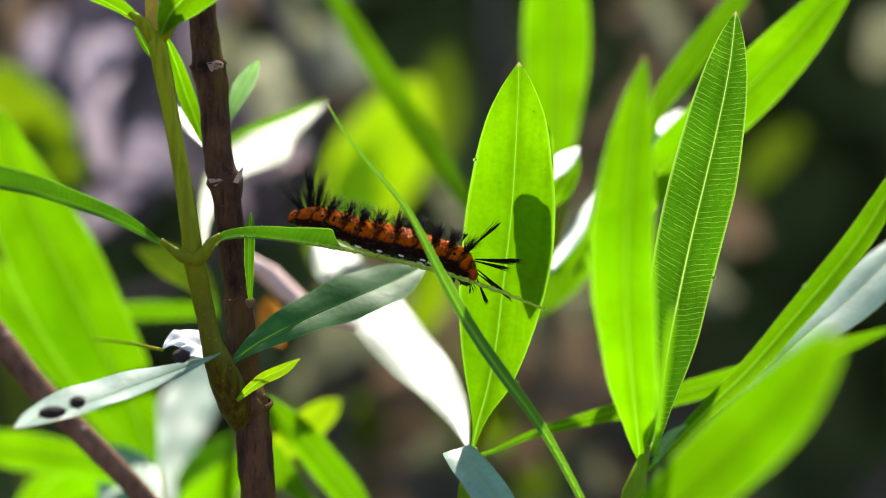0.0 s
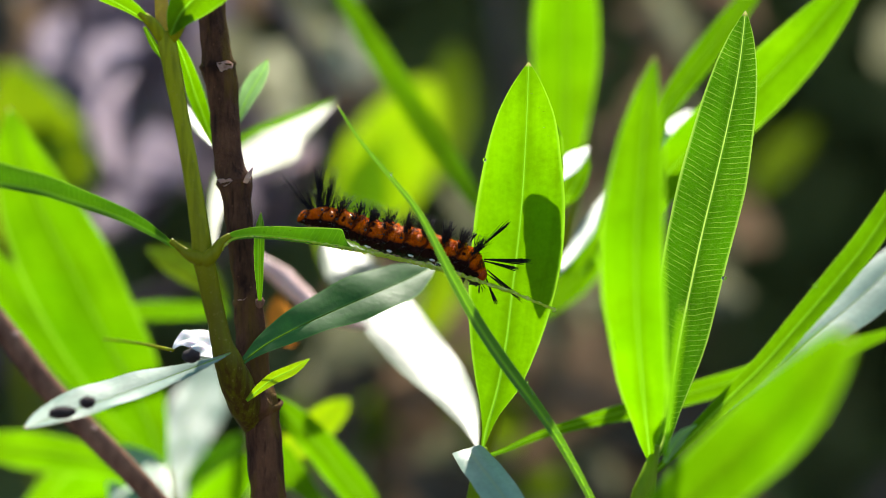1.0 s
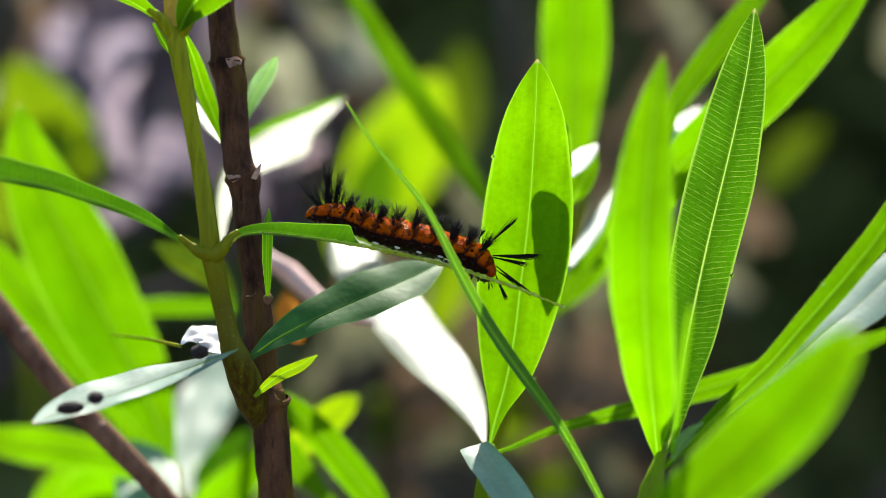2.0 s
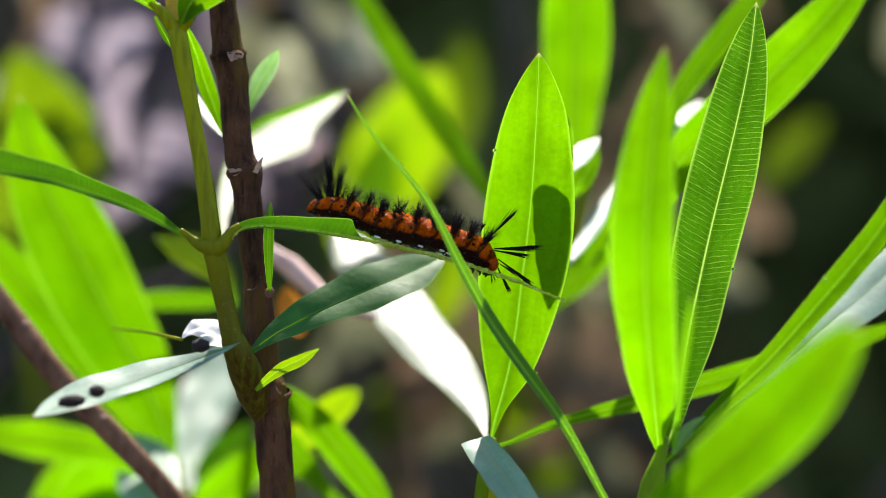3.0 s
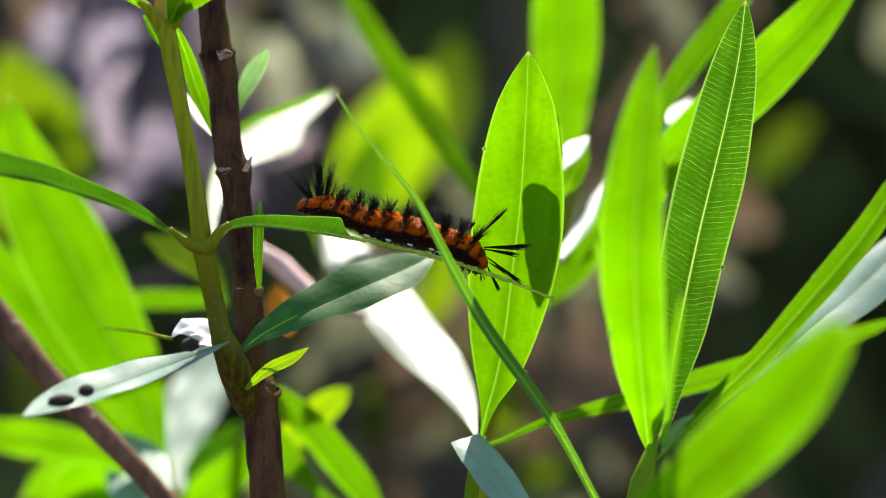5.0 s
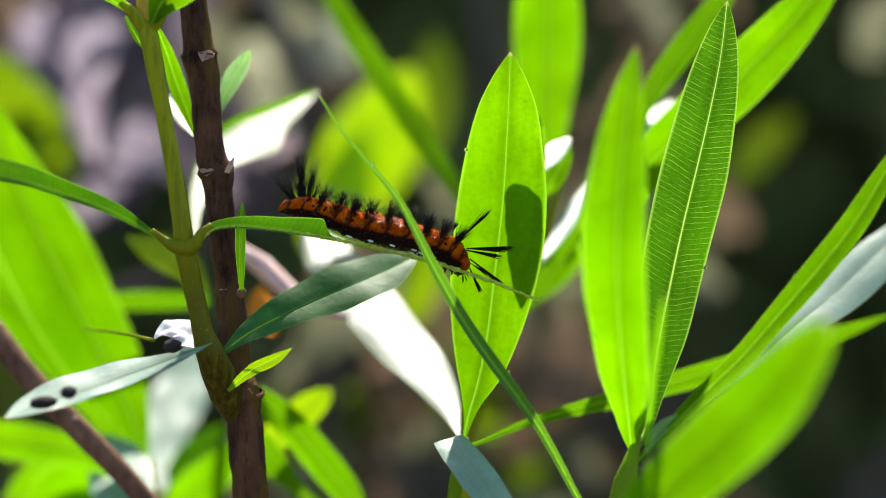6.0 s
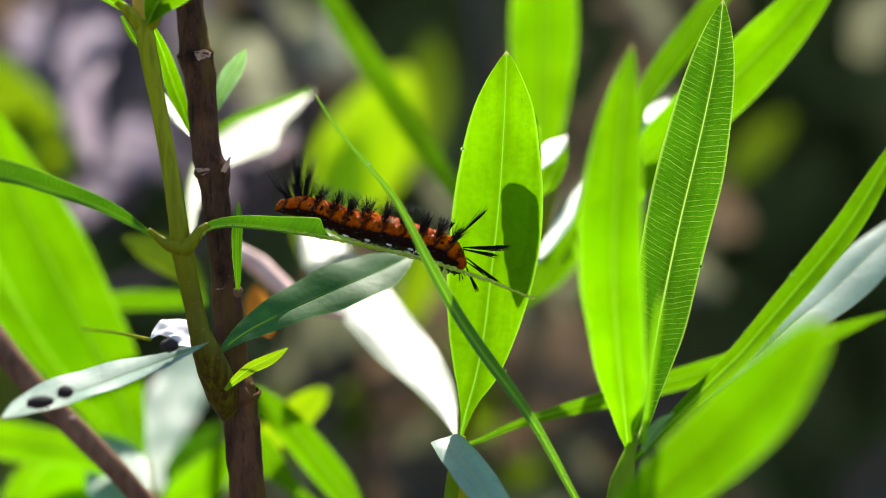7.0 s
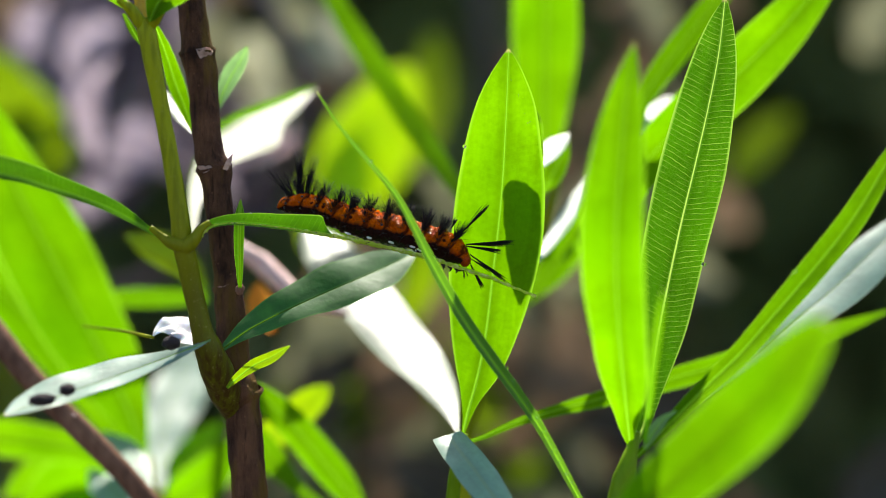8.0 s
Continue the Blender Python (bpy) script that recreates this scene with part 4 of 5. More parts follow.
# ---- the other shoots ----
def centre_shoot():
    p = thing("oleander_plant", (0.01, 0.03, 0.0), "oleander shoot with a broad upright backlit leaf", "shrub")
    stem(p, [(0.012, 0.03, 0.0), (0.01, 0.03, 0.3), (0.00285, 0.0078, 0.53826), (0.00447, 0.0073, 0.55211), (0.00578, 0.0069, 0.55993)], [0.003, 0.0025, 0.0014, 0.0013, 0.0011], FRESH_STEM)
    leaf(p, [(0.00587, 0.0055, 0.56021), (0.00664, 0.006, 0.56372), (0.00851, 0.007, 0.57031), (0.01049, 0.0085, 0.5802), (0.01168, 0.0093, 0.5902), (0.01275, 0.0098, 0.5991), (0.01368, 0.0098, 0.60912), (0.01416, 0.0094, 0.61801), (0.01462, 0.0088, 0.62904), (0.01477, 0.0084, 0.63562)], 0.019, [(-0.1, -1, 0.1), (0.0, -1, -0.05)], YOUNG, 0.10, 0.08, label="broad upright leaf glowing in the back light", shape=[(0, 0.33, 0.33), (0.05, 0.89, 1), (0.1, 2.44, 1.89), (0.17, 4.77, 4.22), (0.27, 7.1, 6.21), (0.38, 8.43, 7.99), (0.5, 8.99, 8.88), (0.63, 8.88, 8.54), (0.76, 7.66, 7.1), (0.86, 5.88, 5.55), (0.93, 3.55, 3.33), (0.975, 1.44, 1.44), (1, 0.06, 0.06)], rows=64, cols=8, rib_width=1.5)
    leaf(p, [(0.00499, 0.016, 0.55808), (0.00367, 0.02331, 0.56154), (0.00089, 0.03071, 0.56514), (-0.00676, 0.04486, 0.57218), (-0.01515, 0.0603, 0.57986), (-0.0227, 0.07425, 0.58679), (-0.02979, 0.08722, 0.59325)], 0.0126, (0.06, -0.44, 0.9), WAXY, 0.1, 0.16, label="glossy leaf shining white in the light", shape=[(0, 0.29, 0.29), (0.08, 2.02, 1.44), (0.2, 4.33, 4.33), (0.35, 6.35, 6.79), (0.6, 7.22, 7.51), (0.8, 6.64, 7.22), (0.93, 3.75, 4.04), (1, 0.29, 0.29)])
    # unseen leaf behind the broad one, added to cast the shadow on its right half
    leaf(p, [(0.0180, 0.0192, 0.5995), (0.0184, 0.0194, 0.6040), (0.0187, 0.0196, 0.6095), (0.0188, 0.0198, 0.6150), (0.0186, 0.0200, 0.6195), (0.0178, 0.0202, 0.6235)], 0.006, (0.1, -0.98, 0.1), FRESH, 0.1, shape=[(0, 0.3, 0.3), (0.2, 2.4, 2.2), (0.45, 3.6, 3.2), (0.7, 4.0, 3.6), (0.88, 3.9, 3.4), (0.96, 3.0, 2.8), (1, 1.6, 1.8)], wave=0.12)
    leaf(p, [(0.00282, -0.001, 0.56129), (0.00453, -0.005, 0.55969), (0.00747, -0.011, 0.55705), (0.01114, -0.018, 0.55315), (0.01499, -0.025, 0.5488)], 0.0126, [(0.12, -0.78, 0.61), (0.12, -0.74, 0.66), (0.1, -0.74, 0.66)], SHEEN_WAXY, 0.12, label="drooping grey-green leaf", rib=False, shape=[(0, 2.74, 3.16), (0.06, 3.26, 3.37), (0.25, 3.58, 3.58), (0.5, 3.68, 3.79), (0.8, 2.84, 2.84), (1, 0.42, 0.42)])
    leaf(p, [(0.00692, 0.008, 0.55812), (0.00955, 0.011, 0.55831), (0.01596, 0.017, 0.55989), (0.02617, 0.024, 0.56161), (0.03756, 0.03, 0.56337), (0.0497, 0.034, 0.56605), (0.06204, 0.038, 0.56866), (0.07457, 0.042, 0.57144), (0.08728, 0.046, 0.57477), (0.10016, 0.05, 0.57853)], 0.0061, (0, -0.9, -0.3), FRESH, 0.2, 0.1, label="narrow green leaf", shape=[(0, 0.47, 0.47), (0.1, 0.82, 0.93), (0.25, 1.63, 1.52), (0.45, 2.57, 2.57), (0.65, 2.8, 2.8), (0.85, 1.98, 1.98), (1, 0.12, 0.12)])
    return p


def right_shoot():
    p = thing("oleander_plant", (0.045, 0.0, 0.0), "oleander shoot with a whorl of upright leaves", "shrub")
    stem(p, [(0.04, 0.005, 0.0), (0.04, 0.0, 0.3), (0.03415, -0.0122, 0.54678), (0.03605, -0.0112, 0.55525), (0.03749, -0.011, 0.56064), (0.03846, -0.0115, 0.56399)], [0.003, 0.0026, 0.0022, 0.0022, 0.0017, 0.0006], FRESH_STEM)
    leaf(p, [(0.03733, -0.0105, 0.56053), (0.03652, -0.0139, 0.56554), (0.03509, -0.0215, 0.57335), (0.03308, -0.032, 0.58541), (0.03179, -0.0395, 0.59645), (0.03145, -0.043, 0.60663), (0.03194, -0.0437, 0.61636), (0.0327, -0.0435, 0.62595), (0.03352, -0.043, 0.63263), (0.03436, -0.0425, 0.63739)], 0.0135, [(-0.2, -1, 0.1), (-0.3, -1, 0.0)], YOUNG, (0.06, 0.5), 0.1, label="upright leaf glowing in the back light", shape=[(0, 0.39, 0.39), (0.06, 1.77, 1.48), (0.14, 2.85, 3.35), (0.27, 4.63, 5.12), (0.4, 5.31, 5.71), (0.54, 6.3, 5.91), (0.68, 6.2, 5.41), (0.82, 4.72, 4.33), (0.92, 2.56, 2.56), (0.97, 1.08, 1.08), (1, 0.1, 0.1)], rows=56)
    leaf(p, [(0.03755, -0.0104, 0.56019), (0.03962, -0.0085, 0.56339), (0.04141, -0.0055, 0.57155), (0.04341, -0.0025, 0.5822), (0.04543, -0.0005, 0.59155), (0.04782, 0.001, 0.6023), (0.05063, 0.0025, 0.61373), (0.05297, 0.0035, 0.62388), (0.05508, 0.0045, 0.63467), (0.05628, 0.0052, 0.64545)], 0.0165, [(0.1, -1, 0.1), (0.15, -1, 0.0)], VEINED, 0.08, 0.06, label="upright leaf with a fine net of pale veins", cols=8, rows=70, rib_mat=PALE_RIB, rib_width=1.7, shape=[(0, 0.44, 0.44), (0.06, 1.52, 1.09), (0.14, 3.05, 2.61), (0.27, 5.22, 5.11), (0.4, 6.31, 5.87), (0.52, 6.85, 6.2), (0.64, 6.96, 6.31), (0.76, 6.42, 5.22), (0.87, 4.9, 3.7), (0.94, 2.94, 2.28), (0.98, 1.09, 0.98), (1, 0.05, 0.05)])
    leaf(p, [(0.03931, -0.018, 0.56318), (0.03842, -0.034, 0.57564), (0.038, -0.046, 0.58564), (0.03829, -0.052, 0.59377), (0.03852, -0.053, 0.59629)], 0.003, (-0.3, -0.95, -0.1), YOUNG, 0.4, label="narrow young leaf", shape=[(0, 0.38, 0.38), (0.4, 0.77, 0.77), (0.75, 0.77, 0.77), (0.93, 0.58, 0.58), (1, 0.1, 0.1)])
    leaf(p, [(0.03922, -0.018, 0.56212), (0.04088, -0.0186, 0.56543), (0.04274, -0.0184, 0.56773), (0.04504, -0.0182, 0.56929)], 0.00314, (-0.2, -0.9, 0.3), MINT, 0.5, label="small pale bud leaf", shape=[(0, 0.41, 0.41), (0.5, 1.14, 1.14), (1, 0.1, 0.1)])
    leaf(p, [(0.02911, -0.036, 0.547), (0.03359, -0.046, 0.55512), (0.03892, -0.058, 0.56404), (0.0457, -0.072, 0.57532), (0.05162, -0.084, 0.5855), (0.05515, -0.09, 0.59206), (0.05703, -0.093, 0.59576), (0.05785, -0.095, 0.5979)], 0.0176, [(-0.2, -0.95, 0.15), (-0.2, -0.95, 0.15)], FRESH, (0.1, 0.25), 0.1, label="broad leaf leaning to the light", shape=[(0, 0.54, 0.54), (0.12, 2.68, 3.04), (0.27, 4.92, 4.83), (0.45, 5.81, 5.9), (0.65, 5.99, 6.44), (0.8, 5.37, 5.72), (0.9, 3.93, 4.11), (0.97, 2.15, 2.32), (1, 0.27, 0.27)], rows=56, rib_width=2.2, rib_mat=DULL_RIB)
    leaf(p, [(0.03832, -0.0115, 0.55912), (0.04332, -0.0135, 0.56495), (0.05039, -0.015, 0.57275), (0.05747, -0.0158, 0.58003), (0.06364, -0.0155, 0.58719), (0.07084, -0.015, 0.59557), (0.07709, -0.014, 0.60335), (0.08329, -0.013, 0.61323), (0.08944, -0.012, 0.62466)], 0.0069, (-0.2, -0.95, -0.1), FRESH, 0.3, 0.1, label="long narrow leaf", shape=[(0, 0.52, 0.52), (0.15, 1.46, 1.25), (0.4, 2.19, 2.09), (0.6, 2.72, 2.4), (0.8, 2.3, 2.09), (1, 0.1, 0.1)], wave=0.08)
    leaf(p, [(0.03882, -0.0107, 0.55928), (0.04666, -0.003, 0.56429), (0.05632, 0.005, 0.56972), (0.06558, 0.012, 0.57555), (0.07396, 0.019, 0.58113), (0.0818, 0.025, 0.5861), (0.09136, 0.033, 0.59276), (0.10536, 0.044, 0.60301)], 0.0125, (0.05, -0.54, 0.84), SHEEN_WAXY, 0.1, 0.12, label="broad leaf with a grey sky sheen", shape=[(0, 0.23, 0.23), (0.2, 0.34, 0.34), (0.38, 1.35, 1.8), (0.5, 3.38, 4.28), (0.68, 4.73, 5.86), (0.85, 3.83, 4.95), (1, 0.11, 0.11)])
    return p


def rear_shoot():
    p = thing("oleander_plant", (0.01, 0.07, 0.0), "oleander shoot standing behind, out of focus", "shrub")
    stem(p, [(0.01, 0.07, 0.0), (0.008, 0.062, 0.4), (0.00673, 0.05291, 0.52936), (0.00798, 0.05525, 0.55168), (0.01447, 0.0576, 0.57401), (0.02195, 0.05903, 0.58765), (0.02806, 0.06311, 0.60735)], [0.003, 0.0026, 0.002, 0.0016, 0.0016, 0.0014, 0.0012], GREEN_STEM)
    leaf(p, [(0.02811, 0.098, 0.60005), (0.02706, 0.1, 0.60869), (0.02699, 0.101, 0.62213), (0.02712, 0.101, 0.63824), (0.02694, 0.1, 0.65155), (0.02652, 0.099, 0.66342)], 0.018, (-0.1, -1, -0.1), YOUNG, 0.15, 0.1, label="broad upright leaf", shape=[(0, 0.54, 0.54), (0.15, 3.26, 3.26), (0.35, 6.52, 5.98), (0.6, 8.15, 7.88), (0.85, 6.52, 6.25), (1, 1.36, 1.36)])
    leaf(p, [(0.02872, 0.062, 0.58736), (0.03679, 0.055, 0.59876), (0.04754, 0.048, 0.61281), (0.05724, 0.045, 0.62262), (0.06555, 0.044, 0.63066), (0.07363, 0.045, 0.63873), (0.08095, 0.047, 0.64681), (0.09079, 0.05, 0.659)], 0.0138, [(0.2, -0.95, 0.2), (0.3, -0.95, 0.1)], YOUNG, 0.18, 0.1, label="long slanting leaf", shape=[(0, 0.36, 0.36), (0.15, 2.68, 2.92), (0.35, 5.11, 5.59), (0.55, 6.08, 6.32), (0.72, 5.84, 5.59), (0.88, 3.16, 3.16), (1, 0.12, 0.12)])
    leaf(p, [(0.03677, 0.056, 0.60795), (0.04576, 0.062, 0.6231), (0.05229, 0.066, 0.63169), (0.06014, 0.07, 0.64128), (0.06807, 0.074, 0.65111), (0.07609, 0.078, 0.66131)], 0.006, (0.2, -0.95, -0.05), FRESH, 0.2, shape=[(0, 0.38, 0.38), (0.25, 2.15, 2.15), (0.5, 3.04, 3.04), (0.75, 2.28, 2.28), (1, 0.13, 0.13)])
    leaf(p, [(0.02113, 0.035, 0.58983), (0.02518, 0.04466, 0.59402), (0.02972, 0.05612, 0.59901), (0.03491, 0.07054, 0.60532)], 0.0047, (0.06, -0.46, 0.89), SHEEN_WAXY, 0.1, 0.2, rib=False, shape=[(0, 0.13, 0.13), (0.3, 1.45, 1.45), (0.7, 1.72, 1.72), (1, 0.26, 0.26)])
    leaf(p, [(0.02032, 0.084, 0.57411), (0.02655, 0.086, 0.58158), (0.03398, 0.088, 0.59096), (0.04221, 0.09, 0.6021)], 0.0073, (0.2, -0.97, -0.1), FRESH, 0.15, shape=[(0, 0.4, 0.4), (0.35, 3.7, 4.23), (0.7, 3.97, 4.23), (1, 0.26, 0.26)])
    leaf(p, [(0.02142, 0.03, 0.61032), (0.02355, 0.03533, 0.61264), (0.02594, 0.04036, 0.6148), (0.02898, 0.04559, 0.61701)], 0.0053, (0.06, -0.46, 0.89), SHEEN_WAXY, 0.1, rib=False, shape=[(0, 0.27, 0.27), (0.4, 2.47, 2.06), (0.75, 2.33, 1.78), (1, 0.27, 0.27)])
    leaf(p, [(0.02315, 0.049, 0.60356), (0.02495, 0.047, 0.60677), (0.02701, 0.0477, 0.61072), (0.02904, 0.0481, 0.61554)], 0.0056, (0.3, -0.95, 0.0), FRESH, 0.2, shape=[(0, 0.36, 0.36), (0.4, 2.43, 2.19), (0.75, 2.07, 1.82), (1, 0.24, 0.24)])
    leaf(p, [(0.04445, 0.05, 0.61474), (0.04728, 0.05793, 0.61821), (0.05035, 0.06517, 0.62135), (0.05375, 0.07113, 0.62388)], 0.0088, (0.06, -0.46, 0.89), SHEEN_WAXY, 0.1, rib=False, shape=[(0, 0.14, 0.14), (0.5, 2.18, 1.63), (0.8, 1.77, 1.22), (1, 0.41, 0.41)])
    leaf(p, [(0.01099, 0.084, 0.59395), (0.0062, 0.092, 0.6005), (-0.00295, 0.102, 0.6135), (-0.01223, 0.11, 0.62717), (-0.01964, 0.114, 0.63847), (-0.02534, 0.118, 0.64741), (-0.0325, 0.122, 0.65881)], 0.0074, (0.2, -0.95, -0.1), YOUNG, 0.2, 0.1, label="narrow bright leaf", shape=[(0, 0.41, 0.41), (0.15, 1.93, 1.93), (0.4, 2.9, 2.9), (0.7, 2.76, 2.76), (0.9, 1.66, 1.66), (1, 0.14, 0.14)])
    return p


def front_blade():
    p = thing("oleander_plant", (0.04, -0.02, 0.0), "oleander shoot whose slender leaf crosses before the caterpillar", "shrub")
    stem(p, [(0.05, -0.01, 0.0), (0.05, -0.012, 0.3), (0.03542, -0.0112, 0.53778), (0.03216, -0.011, 0.54319)], [0.003, 0.0024, 0.0016, 0.0008], FRESH_STEM)
    leaf(p, [(0.03216, -0.011, 0.54319), (0.02716, -0.0108, 0.55164), (0.0225, -0.0106, 0.56028), (0.01927, -0.0104, 0.56586), (0.01562, -0.0101, 0.5712), (0.01165, -0.0098, 0.57653), (0.00769, -0.0095, 0.58206), (0.00438, -0.0092, 0.58717), (0.0016, -0.0089, 0.59216), (-0.00107, -0.0086, 0.59714), (-0.00374, -0.0082, 0.60254), (-0.00684, -0.0078, 0.60814), (-0.01226, -0.0072, 0.61489), (-0.01758, -0.0066, 0.62142), (-0.02174, -0.006, 0.62785)], 0.0035,
         [(0.5, -0.9, -0.1), (0.55, -0.9, -0.1), (0.6, -0.9, -0.1)], BLADE, (0.15, 0.6), 0.1, label="slender green leaf seen from its edge", shape=[(0, 0.31, 0.42), (0.1, 0.62, 0.78), (0.25, 0.83, 1.09), (0.4, 1.04, 1.46), (0.55, 0.99, 1.35), (0.7, 0.62, 0.94), (0.82, 0.36, 0.57), (0.92, 0.26, 0.37), (1, 0.17, 0.21)], rows=80)
    return p


def left_shoot():
    p = thing("oleander_plant", (-0.06, 0.06, 0.0), "oleander shoot with large bright leaves, out of focus", "shrub")
    stem(p, [(-0.05, 0.06, 0.0), (-0.055, 0.06, 0.35), (-0.06535, 0.0755, 0.52067), (-0.06591, 0.0768, 0.53242), (-0.06656, 0.0765, 0.54023)], [0.003, 0.0026, 0.002, 0.002, 0.0015], GREEN_STEM)
    leaf(p, [(-0.06654, 0.0762, 0.53856), (-0.06944, 0.0772, 0.549), (-0.07394, 0.0776, 0.55952), (-0.08096, 0.0778, 0.57334), (-0.08792, 0.0779, 0.58774), (-0.09453, 0.0777, 0.60144), (-0.09902, 0.0774, 0.61376), (-0.10092, 0.077, 0.62434)], 0.0218, [(0.2, -0.95, 0.0), (0.15, -1, -0.05)], YOUNG, 0.16, 0.1, label="large bright leaf", shape=[(0, 0.52, 0.52), (0.1, 3.89, 3.11), (0.25, 8.29, 7.51), (0.42, 10.62, 9.07), (0.6, 10.88, 9.58), (0.75, 8.81, 8.03), (0.88, 5.7, 5.18), (0.95, 2.85, 2.72), (1, 0.13, 0.13)], rows=56)
    leaf(p, [(-0.06789, 0.08, 0.53639), (-0.07753, 0.083, 0.55187), (-0.08923, 0.0866, 0.56506), (-0.1013, 0.0882, 0.57823), (-0.11073, 0.0895, 0.5877), (-0.12156, 0.091, 0.5969)], 0.0212, (0.1, -0.95, -0.2), YOUNG, 0.15, shape=[(0, 0.53, 0.53), (0.2, 4.49, 4.49), (0.5, 6.07, 5.81), (0.75, 5.28, 5.02), (1, 0.26, 0.26)])
    leaf(p, [(-0.0684, 0.078, 0.53642), (-0.07961, 0.0825, 0.54052), (-0.09326, 0.0846, 0.54273), (-0.10746, 0.0886, 0.5435), (-0.12191, 0.0928, 0.5448)], 0.0126, (0.0, -0.95, -0.25), FRESH, 0.25, shape=[(0, 0.53, 0.53), (0.3, 3.94, 3.94), (0.6, 4.99, 5.26), (1, 1.31, 1.31)])
    leaf(p, [(-0.06738, 0.0819, 0.53395), (-0.07655, 0.0877, 0.53151), (-0.08776, 0.09, 0.52902), (-0.09827, 0.088, 0.52491)], 0.02, (0.0, -0.95, -0.3), YOUNG, 0.2, shape=[(0, 0.66, 0.66), (0.35, 5.29, 6.35), (0.7, 5.82, 9.26), (1, 0.53, 0.53)])
    leaf(p, [(-0.06584, 0.096, 0.52801), (-0.06749, 0.107, 0.534), (-0.06739, 0.12, 0.54212), (-0.06534, 0.132, 0.54914), (-0.06244, 0.143, 0.55685)], 0.0195, (0.06, -0.54, 0.84), SHEEN_WAXY, (0.3, 0.0), 0.15, label="pale leaf with a sky sheen", shape=[(0, 0.42, 0.42), (0.2, 3.39, 3.67), (0.45, 5.09, 6.78), (0.7, 5.65, 8.19), (0.9, 3.39, 4.52), (1, 0.28, 0.28)])
    leaf(p, [(-0.06638, 0.1, 0.5268), (-0.06213, 0.104, 0.53099), (-0.05698, 0.108, 0.53553), (-0.05032, 0.112, 0.54272)], 0.0195, (0.2, -0.9, 0.2), MID, 0.2, label="dull grey-green leaf", shape=[(0, 0.55, 0.55), (0.35, 4.66, 4.11), (0.7, 4.39, 3.84), (1, 0.41, 0.41)])
    stem(p, [(-0.05, 0.06, 0.0), (-0.055, 0.08, 0.3), (-0.06463, 0.094, 0.51595), (-0.06543, 0.096, 0.52829)], [0.003, 0.002, 0.0016, 0.001], GREEN_STEM)
    leaf(p, [(-0.06658, 0.098, 0.52264), (-0.06079, 0.096, 0.52663), (-0.05506, 0.094, 0.53128), (-0.05073, 0.092, 0.53657), (-0.04711, 0.09, 0.54249)], 0.0159, (0.0, -0.95, -0.3), YOUNG, 0.2, shape=[(0, 0.53, 0.53), (0.35, 5.26, 5.26), (0.7, 4.47, 4.47), (1, 0.26, 0.26)])
    leaf(p, [(-0.06169, 0.05, 0.53923), (-0.06511, 0.057, 0.54236), (-0.06913, 0.064, 0.54497), (-0.07572, 0.072, 0.54749)], 0.0113, (0.06, -0.48, 0.87), SHEEN_WAXY, 0.1, rib=False, shape=[(0, 0.25, 0.25), (0.4, 2.75, 2.75), (0.75, 2.75, 2.62), (1, 0.25, 0.25)])
    leaf(p, [(-0.06143, 0.05, 0.52974), (-0.06674, 0.057, 0.53312), (-0.07219, 0.064, 0.5356), (-0.07897, 0.072, 0.53876)], 0.0113, (0.06, -0.48, 0.87), SHEEN_WAXY, 0.1, rib=False, shape=[(0, 0.5, 0.5), (0.4, 4.5, 4.5), (0.75, 4, 3.75), (1, 0.25, 0.25)])
    leaf(p, [(-0.06801, 0.092, 0.53002), (-0.07646, 0.096, 0.53186), (-0.08655, 0.099, 0.53171), (-0.0968, 0.102, 0.52932), (-0.10583, 0.105, 0.52435)], 0.02, (0.0, -0.95, -0.25), YOUNG, 0.2, shape=[(0, 0.67, 0.67), (0.3, 6.2, 6.74), (0.65, 6.47, 6.74), (1, 0.54, 0.54)])
    return p


